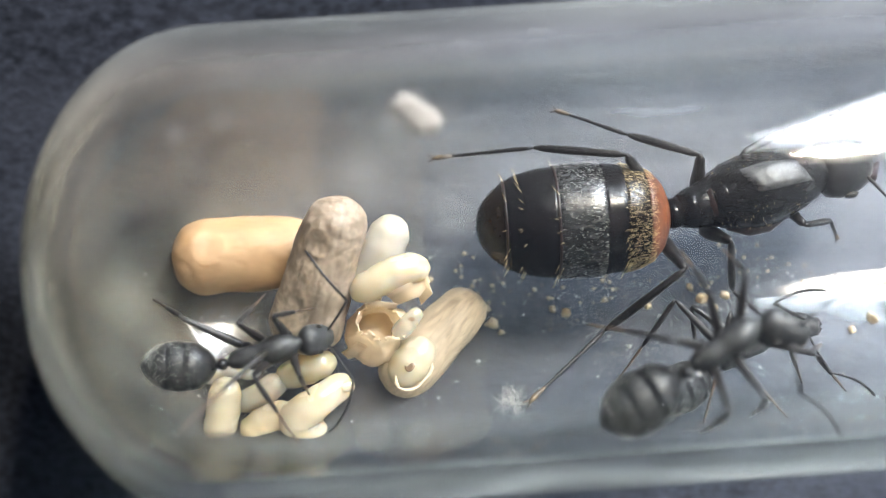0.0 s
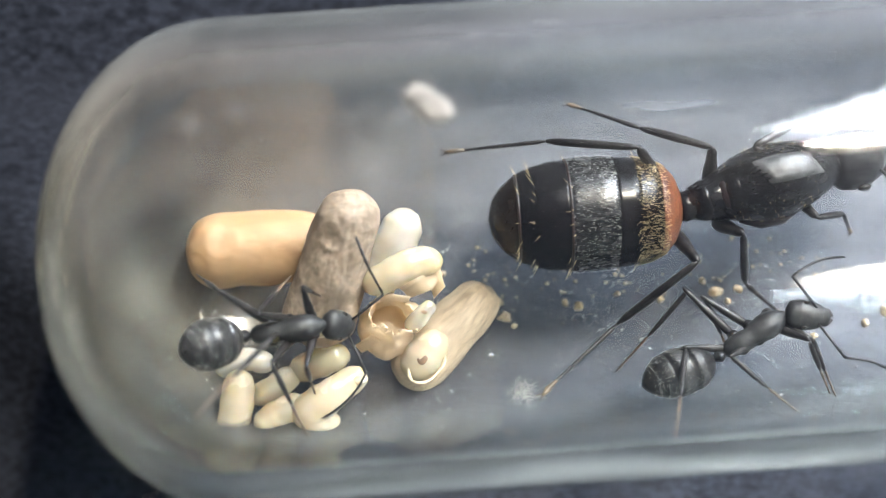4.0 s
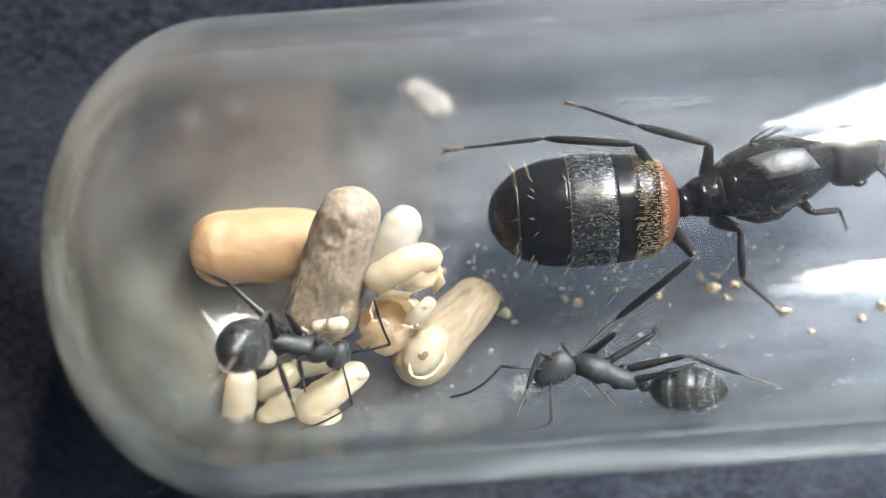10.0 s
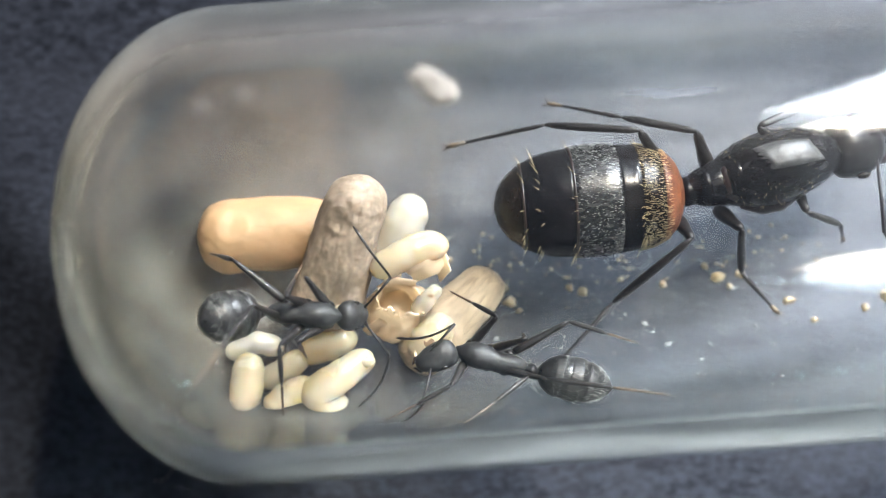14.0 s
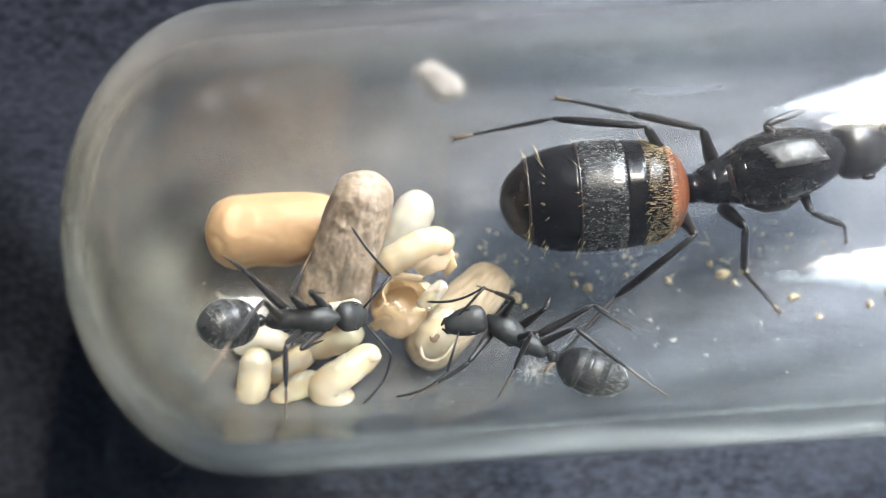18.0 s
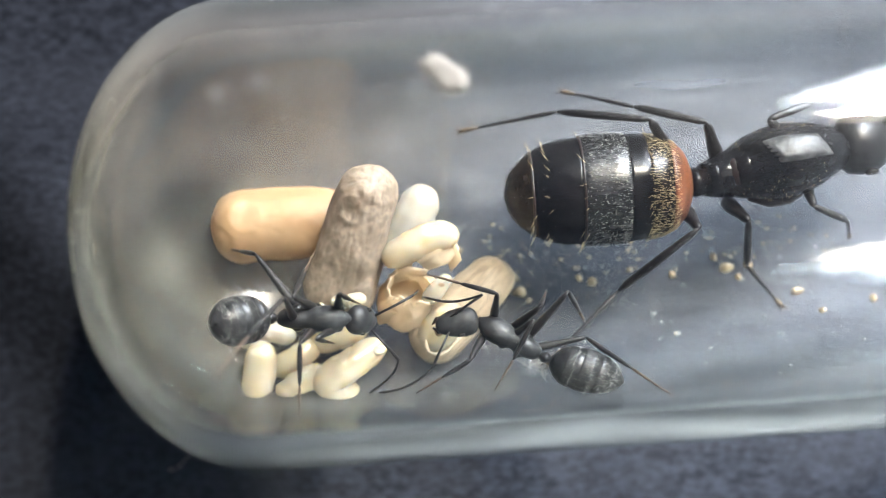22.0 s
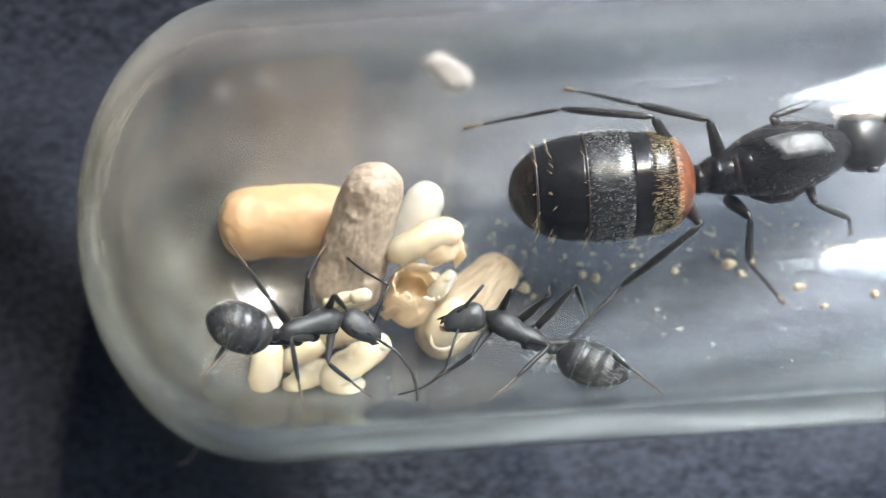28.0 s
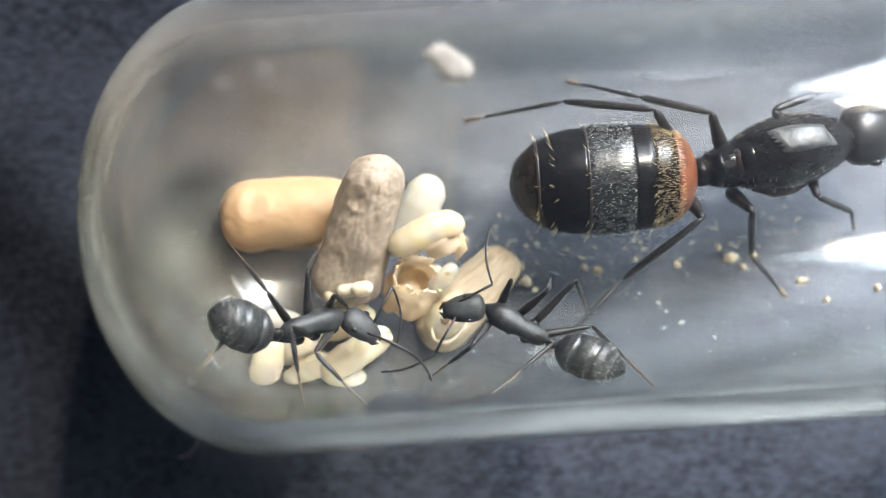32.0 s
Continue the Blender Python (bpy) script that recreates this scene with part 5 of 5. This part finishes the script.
    move_ant(WORKER_B, [(0, 11.03, -4.01, 6.1, 0, 0, 31), (3, 11.07, -3.62, 6.1, 0, 0, 31.9), (3.5, 11.05, -3.59, 6.1, 0, 0, 32), (5.5, 10.58, -4.81, 6.1, -35, 0, 16.7), 
        (6, 10.69, -4.76, 6.1, -35, 0, 17), (6.5, 10.61, -5.11, 6.1, -25, 36, 3.5), (7, 10.03, -5.6, 6.1, -20, -15, -24.1), (7.3, 9.17, -5.1, 6.8, -10, -48, -58.7), 
        (7.5, 8.45, -4.95, 6.9, 0, -60, -105.4), (7.7, 8.28, -5.19, 6.7, 0, -46, -149.5), (8, 8.02, -5.48, 6.1, 0, -12, -190.1), (8.5, 7.31, -5.36, 6.1, 0, 37, -201.1), 
        (9, 6.95, -5.14, 6.1, 0, 22, -209.6), (10, 5.74, -5.02, 6.1, 0, 0, -207.1), (10.6, 4.48, -4.79, 6.1, 0, 0, -196), (11.3, 3.64, -4.55, 6.1, 0, 0, -194.2), 
        (12, 3.11, -4.93, 6.1, 0, 0, -199.9), (13, 2.22, -4.69, 6.1, 0, 0, -198.1), (14, 1.56, -4.67, 6.1, 0, 0, -200), (17, 2.52, -4.03, 6.1, 0, 0, -221.9), 
        (18, 2.34, -4.05, 6.1, 0, 0, -215.9), (19, 2.31, -4.08, 6.1, 0, 0, -214.2), (20, 2.26, -4.14, 6.1, 0, 0, -212.9), (21, 2.06, -4.34, 6.1, 0, 0, -215.2), 
        (22, 1.87, -4.33, 6.1, 0, 0, -214.1), (23, 1.89, -4.35, 6.1, 0, 0, -214.4), (24, 1.87, -4.39, 6.1, 0, 0, -211.5), (25, 1.94, -4.39, 6.1, 0, 0, -205.2), 
        (28, 1.98, -4.24, 6.1, 0, 0, -213), (29, 1.93, -4.27, 6.1, 0, 0, -211.9), (30, 1.92, -4.24, 6.1, 0, 0, -211.2), (31, 1.9, -4.22, 6.1, 0, 0, -212.4), 
        (32, 1.93, -4.26, 6.1, 0, 0, -214)],
             [(0, -12.2, 34), (3, -13, 6), (3.5, -13.2, 6), (5.5, -15.1, 38), (6, -14.4, 31), (6.5, -19, 0.1), (7, 8.8, 0.1), (7.3, 38.1, 0.1), 
        (7.5, 28.8, 0.1), (7.7, 44.9, 0.1), (8, 69.2, 0.1), (8.5, 49.9, 65), (9, 40.3, 37), (10, 26, 24), (10.6, 1.4, 32), (11.3, -5, 46), 
        (12, 4.6, 19), (13, -8.8, 0), (14, -0.2, 0), (17, 10.4, 0), (18, 7.9, 0), (19, 4.7, 0), (20, 8.8, 8), (21, 14.1, 13), (22, 10.6, 6), 
        (23, 10.4, 21), (24, 10.7, 12), (25, 2.3, 28), (28, 6.9, 12), (29, 5.8, 10), (30, 5.9, 0), (31, 8.6, 0), (32, 9.4, 26)],
             [(0, -35.4, 0), (3, -36, 0), (3.5, -36.2, 0), (5.5, -61.9, 0), (6, -63.7, 0), (6.5, -55.8, 15), (7, -45.3, 20), (7.3, -24.4, 29), 
        (7.5, 2.4, 39), (7.7, 20.7, 27), (8, 67.1, 20), (8.5, 62.5, 0), (9, 63.2, 0), (10, 55.6, 0), (10.6, 28.5, 0), (11.3, 28.8, 0), 
        (12, 41.2, 0), (13, 40.6, 0), (14, 39.2, 0), (17, 51, 0), (18, 45.3, 0), (19, 40.2, 0), (20, 35.3, 0), (21, 44.5, 0), (22, 38.5, 0), 
        (23, 43.2, 0), (24, 55.6, 0), (25, 41.4, 0), (28, 45.2, 0), (29, 39.2, 0), (30, 34.7, 0), (31, 31.6, 0), (32, 36.3, 0)],
             ([(0, 150, 10), (3.5, 150, 10), (6, 73, 70), (7, 75, 95), (7.25, 45, 30), (7.5, 10, -40), (8, -15, -65), (8.6, 20, -20), (9.2, 57, 22), (17, 57, 22), (32, 57, 22)],
              [(0, -60, -30), (3.5, -60, -30), (6, -25, 25), (6.4, -60, -45), (6.8, -100, -110), (7.1, -95, -105), (7.5, -40, -55), (8.2, -50, -60), (9, -58, -3), (10, -43, 7), (11.5, -29, -9), (13, -146, -96), (14, -153, -3), (17, -143, 2), (20, -136, 14), (24, -175, -23), (28, -151, 24), (30, -153, -68), (32, -156, -91)]),
             {
                 "lh": [(0, 6.72, -5.42, 4.06, 8.71, -2.25, 5.66), (3.5, 6.47, -5.13, 3.69, 8.64, -1.99, 5.27), (5.5, 6.83, -5.06, 3.96, 9.29, -2.78, 6.48), 
        (6.5, 7.61, -3.35, 2.2, 8.84, -2.84, 5.73), (7, 7.33, -4.12, 2.72, 8.66, -3.1, 5.99), (7.5, 13.66, -6.7, 8, 11.05, -4.79, 6.96), 
        (8, 12.67, -6.44, 6.15, 10.8, -5.31, 6.1), (9, 9.73, -6.7, 8, 7.47, -4.66, 8.17), (10, 10, -5.13, 3.69, 8.49, -5.03, 6.15), 
        (12, 7.17, -6.44, 6.15, 5.83, -4.48, 5.92), (14, 7.29, -5.94, 9.06, 2.78, -5.2, 8.05), (17, 7.44, -6.63, 7.07, 4.84, -5.02, 6.97), 
        (25, 6.97, -6.55, 9.39, 4.79, -4.99, 5.98), (32, 6.4, -6.63, 8.93, 4.48, -5.27, 6.66)],
                 "lm": [(0, 9.86, -5.21, 3.79, 9.47, -2.47, 5.29), (3.5, 9.76, -4.97, 3.81, 9.34, -2.23, 5.3), (5.5, 10.73, -3.28, 3.64, 9.94, -3.31, 6.69), 
        (6.5, 11.07, -2.82, 3.12, 9.75, -3.17, 5.96), (7, 10.55, -3.08, 2.36, 10.02, -3.6, 5.42), (7.5, 10.65, -3.54, 3.87, 9.56, -3.65, 6.82), 
        (8, 3.65, -5.42, 4.06, 6.05, -5.05, 5.4), (9, 5.21, -6.55, 9.39, 6.55, -5.9, 7.58), (10, 6.05, -6.44, 6.15, 4.89, -6.04, 7.37), 
        (12, 1.05, -6.68, 8.47, 2.68, -5.77, 7.55), (14, 0.4, -6.68, 8.47, 2.03, -5.66, 7.4), (17, 1.46, -6.55, 6.61, 2.28, -5.18, 7.41), 
        (20, 1.6, -6.12, 5.27, 2.45, -4.82, 7.56), (25, 0.63, -6.7, 8, 2.3, -5.26, 7.47), (32, 0.82, -6.7, 8, 2.24, -5.57, 7.24)],
                 "lf": [(0, 13.2, -5.69, 5.28, 12.28, -4.07, 7.23), (3.5, 13.57, -6.12, 5.27, 12.83, -4.08, 6.3), (5.5, 14.21, -6.7, 8, 12.87, -5.22, 6.29), 
        (6.5, 13.99, -6.44, 6.15, 12.7, -5.06, 5.81), (7, 13.85, -6.41, 7.14, 12.1, -4.48, 6.05), (7.5, 7.44, -6.55, 9.39, 8.31, -5.39, 9.02), 
        (8, 4.32, -6.68, 8.47, 5.53, -5.87, 6.73), (9, 4.61, -6.44, 6.15, 5.15, -5.5, 6.83), (10, 2.42, -6.55, 6.61, 3.28, -5.45, 6.36), 
        (11.3, 0.21, -6.44, 6.15, 1.44, -5.55, 6.52), (12, 0.16, -6.44, 6.15, 1.18, -5.53, 7.07), (14, -2.29, -6.63, 7.07, -0.07, -5.43, 7.19), 
        (17, -1.64, -6.23, 6.32, 0.58, -4.75, 6.69), (23, -1.55, -6.27, 6.04, 0.42, -4.89, 7.26), (32, -1.41, -6.3, 5.71, 0.2, -4.92, 7.05)
        ],
                 "rh": [(0, 9.2, -6.63, 7.07, 9.26, -5.39, 7.55), (3.5, 8.15, -6.44, 9.85, 9.04, -4.62, 7.46), (5.5, 4.31, -6.7, 8, 7.73, -5.75, 5.66), 
        (6.5, 4.85, -6.63, 7.07, 7.61, -5.81, 5.95), (7, 5.84, -6.55, 6.61, 6.98, -5.62, 5.29), (7.5, 7.55, -4.7, 4.28, 8.49, -2.91, 7.96), 
        (8, 13.04, -6.55, 6.61, 10.52, -3.83, 5.96), (9, 13.07, -6.47, 8.09, 9.88, -4.17, 6.39), (10, 12.13, -6.3, 5.71, 8.79, -5.07, 6.29), 
        (11.3, 8.37, -3.59, 3.82, 5.98, -3.55, 7.27), (12, 7.26, -4.72, 3.62, 5.07, -3.09, 6.82), (14, 7.2, -4.82, 3.35, 4.49, -3.67, 5.89), 
        (17, 6.89, -4.48, 3.02, 5.49, -3.46, 5.97), (19, 6.8, -4.48, 3.02, 5.2, -3.17, 5.93), (20, 7.73, -3.53, 4.12, 4.67, -3.02, 6.96), 
        (21, 5.04, -4.48, 3.02, 4.33, -2.73, 6.41), (32, 4.88, -4.48, 3.02, 4.18, -2.75, 6.69)],
                 "rm": [(0, 12.11, -6.63, 7.07, 11.01, -5.14, 7.42), (3.5, 11.96, -6.63, 7.07, 10.93, -5.24, 7.01), (5.5, 11.66, -6.68, 8.47, 9.55, -5.6, 7.44), 
        (6.5, 10.1, -6.68, 8.47, 9.75, -5.8, 7.65), (7, 5.64, -6.7, 8, 8.04, -6.17, 5.55), (7.5, 4.07, -6.12, 5.27, 6.1, -4.66, 7.03), 
        (8, 9.23, -3.18, 3.32, 8.61, -3.44, 6.4), (9, 8.75, -3.24, 3.65, 8.07, -3.49, 6.72), (10, 8.39, -3.51, 2.87, 7.54, -3.78, 5.9), 
        (11.3, 5.43, -3.35, 4.09, 4.83, -3.67, 7.16), (12, 4.39, -3.05, 3.42, 4.12, -3.14, 6.56), (13, 3.81, -3.91, 3.87, 3.6, -3.8, 7.01), 
        (14, 2.86, -4.01, 4.09, 2.74, -3.91, 7.23), (17, 3.96, -2.95, 4.19, 3.49, -2.98, 7.3), (19, 3.53, -2.75, 4.26, 3.16, -3.07, 7.37), 
        (25, 3.4, -2.82, 3.92, 3.06, -3.11, 7.04), (32, 3.44, -2.74, 3.98, 3.1, -3.07, 7.09)],
                 "rf": [(0, 14.75, -6.12, 5.27, 13.38, -4.62, 6.37), (3.5, 13.38, -6.08, 5.85, 12.65, -3.92, 7.3), (5.5, 12.74, -6.68, 8.47, 11.29, -5.27, 7.76), 
        (6.5, 10.56, -5.96, 9.71, 11.2, -6.01, 7.2), (7, 12.97, -6.3, 5.71, 12.17, -5.44, 6.39), (7.5, 7.12, -6.68, 7.53, 7.11, -4.7, 8.61), 
        (7.7, 10.51, -4.32, 5, 9.11, -4.99, 7.21), (8, 4.41, -5.45, 4.74, 5.78, -4.6, 6.9), (9, 7.04, -3.71, 4.37, 6.51, -3.64, 7.01), 
        (10, 5.35, -4.34, 4.57, 6.07, -3.52, 7.04), (11.3, 3.53, -3.16, 4.62, 3.48, -3.36, 7.31), (12, 3.37, -3.56, 4.43, 3.25, -3.53, 7.13), 
        (13, -0.4, -3.19, 5.9, 1.67, -3.8, 7.51), (14, 0.27, -2.14, 4.9, 1.85, -3.07, 6.88), (17, 1.78, -2.59, 4.74, 2.5, -2.52, 7.34), 
        (18, 1.02, -2.15, 5.02, 2.26, -2.64, 7.36), (20, 1.05, -2.26, 4.71, 1.84, -2.51, 7.28), (22, -0.89, -1.8, 6.36, 1.52, -2.64, 7.24), 
        (24, -0.65, -2.87, 5.87, 1.68, -2.75, 7.23), (25, -0.68, -2.83, 5.64, 1.53, -2.7, 7.18), (28, 1.61, -3.47, 4.7, 1.87, -2.65, 7.26), 
        (32, 1.56, -3.52, 4.68, 1.84, -2.57, 7.2)]})
    move_ant(WORKER_C, [(0, 9.2, -3.22, 10.9, 0, 0, 29.9), (0.9, 10, -2.77, 10.9, 0, 0, 25.9), (1.5, 11.48, -2.78, 10.9, 0, 0, 24.2), (2.1, 13.13, -2.9, 10.9, 0, 0, 22.6), 
        (2.7, 14.48, -2.91, 10.9, 0, 0, 22.1), (3, 16.1, -3.17, 10.9, 0, 0, 17.7), (3.5, 18.14, -3.59, 10.9, 0, 0, 12.9), (5, 25.18, -4.22, 10.9, 0, 0, 9.7), 
        (32, 25.19, -3.82, 10.9, 0, 0, 10.1)],
             [(0, -2.5, 0.1), (0.9, -2.3, 0.1), (1.5, 0.3, 0.1), (2.1, 1, 0.1), (2.7, 0.7, 0.1), (3, 4.1, 0.1), (3.5, 3.5, 0.1), (5, 1.7, 0.1), 
        (32, -2.1, 0.1)],
             [(0, -54.6, 0), (0.9, -51.8, 0), (1.5, -51.7, 0), (2.1, -47.3, 0), (2.7, -46.8, 0), (3, -38.6, 0), (3.5, -17, 0), (5, -13.3, 0), 
        (32, -13.8, 0)],
             ([(0, 60, 25), (32, 60, 25)],
              [(0, -60, -25), (32, -60, -25)]),
             {
                 "lh": [(0, 5.22, -2.51, 8.9, 7.07, -2.65, 13.5), (0.9, 6.98, -1.35, 8.9, 7.92, -2.05, 13.5), (1.5, 7.59, -1.68, 8.9, 9.42, -2, 13.5), 
        (2.1, 10.19, -1.31, 8.9, 11.09, -2.06, 13.5), (2.7, 10.63, -1.67, 8.9, 12.45, -2.05, 13.5), (3, 13.31, -1.33, 8.9, 14.14, -2.16, 13.5), 
        (3.5, 15.51, -1.52, 8.9, 16.27, -2.42, 13.5), (5, 21.69, -2.18, 8.9, 23.38, -2.95, 13.5), (32, 22.67, -1.63, 8.9, 23.38, -2.56, 13.5)
        ],
                 "lm": [(0, 8.45, -0.31, 8.7, 8.49, -1.62, 13.5), (0.9, 8.55, -0.25, 8.7, 9.4, -1.13, 13.5), (1.5, 11.02, 0.19, 8.7, 10.93, -1.12, 13.5), 
        (2.1, 11.83, -0.3, 8.7, 12.63, -1.22, 13.5), (2.7, 14.13, 0.08, 8.7, 13.99, -1.23, 13.5), (3, 15.03, -0.47, 8.7, 15.74, -1.46, 13.5), 
        (3.5, 17.3, -0.81, 8.7, 17.93, -1.85, 13.5), (5, 25.48, -1.23, 8.7, 25.06, -2.47, 13.5), (32, 24.48, -1, 8.7, 25.06, -2.08, 13.5)
        ],
                 "lf": [(0, 9.75, -0.37, 8.9, 9.79, -1.36, 13.5), (0.9, 11.65, 0.48, 8.9, 10.72, -0.95, 13.5), (1.5, 12.31, 0.01, 8.9, 12.25, -0.99, 13.5), 
        (2.1, 14.96, 0.25, 8.9, 13.95, -1.13, 13.5), (2.7, 15.41, -0.16, 8.9, 15.32, -1.15, 13.5), (3, 18.19, -0.19, 8.9, 17.07, -1.47, 13.5), 
        (3.5, 20.48, -0.8, 8.9, 19.25, -1.98, 13.5), (5, 26.68, -1.73, 8.9, 26.38, -2.68, 13.5), (32, 27.66, -1.15, 8.9, 26.38, -2.27, 13.5)
        ],
                 "rh": [(0, 8.68, -6.4, 8.9, 8.63, -5.35, 13.5), (0.9, 8.35, -6.4, 8.9, 9.28, -4.85, 13.5), (1.5, 10.63, -6.01, 8.9, 10.7, -4.84, 13.5), 
        (2.1, 11.27, -6.4, 8.9, 12.29, -4.94, 13.5), (2.7, 13.51, -6.11, 8.9, 13.62, -4.94, 13.5), (3, 13.94, -6.4, 8.9, 15.09, -5.13, 13.5), 
        (3.5, 15.7, -6.4, 8.9, 16.97, -5.46, 13.5), (5, 23.55, -6.4, 8.9, 23.91, -6.02, 13.5), (32, 22.59, -6.4, 8.9, 23.93, -5.63, 13.5)
        ],
                 "rm": [(0, 10.39, -5.88, 8.9, 10.17, -4.67, 13.5), (0.9, 11.9, -5.07, 8.9, 10.87, -4.28, 13.5), (1.5, 12.4, -5.55, 8.9, 12.3, -4.32, 13.5), 
        (2.1, 14.89, -5.31, 8.9, 13.91, -4.46, 13.5), (2.7, 15.29, -5.71, 8.9, 15.25, -4.48, 13.5), (3, 17.65, -5.72, 8.9, 16.74, -4.79, 13.5), 
        (3.5, 19.47, -6.26, 8.9, 18.65, -5.26, 13.5), (5, 25.37, -6.4, 8.9, 25.59, -5.91, 13.5), (32, 26.39, -6.4, 8.9, 25.61, -5.51, 13.5)
        ],
                 "rf": [(0, 12.81, -3.68, 8.9, 11.11, -3.65, 13.5), (0.9, 12.67, -3.92, 8.9, 11.87, -3.33, 13.5), (1.5, 15.03, -3.6, 8.9, 13.33, -3.39, 13.5), 
        (2.1, 15.73, -4.2, 8.9, 14.97, -3.57, 13.5), (2.7, 17.99, -3.86, 8.9, 16.31, -3.59, 13.5), (3, 18.58, -4.69, 8.9, 17.87, -3.99, 13.5), 
        (3.5, 20.48, -5.31, 8.9, 19.84, -4.56, 13.5), (5, 28.41, -5.9, 8.9, 26.82, -5.28, 13.5), (32, 27.45, -5.65, 8.9, 26.84, -4.87, 13.5)
        ]})
    x, y, z = QUEEN_AT
    yaw = 12.7557
    walk(QUEEN, [(0, place(x, y, z, 0, 0, yaw)), (11, place(x, y, z, 0, 0, yaw)), (17, place(x, y, z, 0, 0, yaw - 2)), (32, place(x, y, z, 0, 0, yaw - 3))])
    for fe, ti, ta, m1, m2, m3 in QUEEN_LEGS:
        for ob, m in ((fe, m1), (ti, m2), (ta, m3)):
            m0 = ob.matrix_basis.copy()
            walk(ob, [(0, m0), (10.6, m0), (12.6, m), (32, m)])
    for side, pieces, turns in zip((1, -1), QUEEN_FEELERS, (
            [(0, 52, 18), (8, 60, 25), (18, 50, 12), (26, 62, 24), (32, 54, 18)],
            [(0, -60, -20), (13.2, -60, -20), (13.7, -85, -62), (14.1, -108, -92), (14.6, -127, -95), (15.2, -96, -60), (15.8, -64, -22), (19.8, -60, -20), (20.2, -100, -80),
             (20.5, -127, -108), (21.0, -125, -97), (21.3, -95, -60), (21.7, -60, -20), (32, -58, -18)])):
        keys = [[], []]
        for t, yaw, bend in turns:
            for row, m in zip(keys, set_antenna((1.55, 0.45 * side, 0.5), QUEEN_SCAPE, 8, yaw, bend)):
                row.append((t, m))
        for piece, row in zip(pieces, keys):
            walk(piece, row)
    walk(QUEEN_GASTER, [(0, place(0, 0, 0, 0, 0, -13)), (11, place(0, 0, 0, 0, 0, -13)), (14, place(0, 0, 0, 0, 0, -11)), (32, place(0, 0, 0, 0, 0, -10))])


motions()
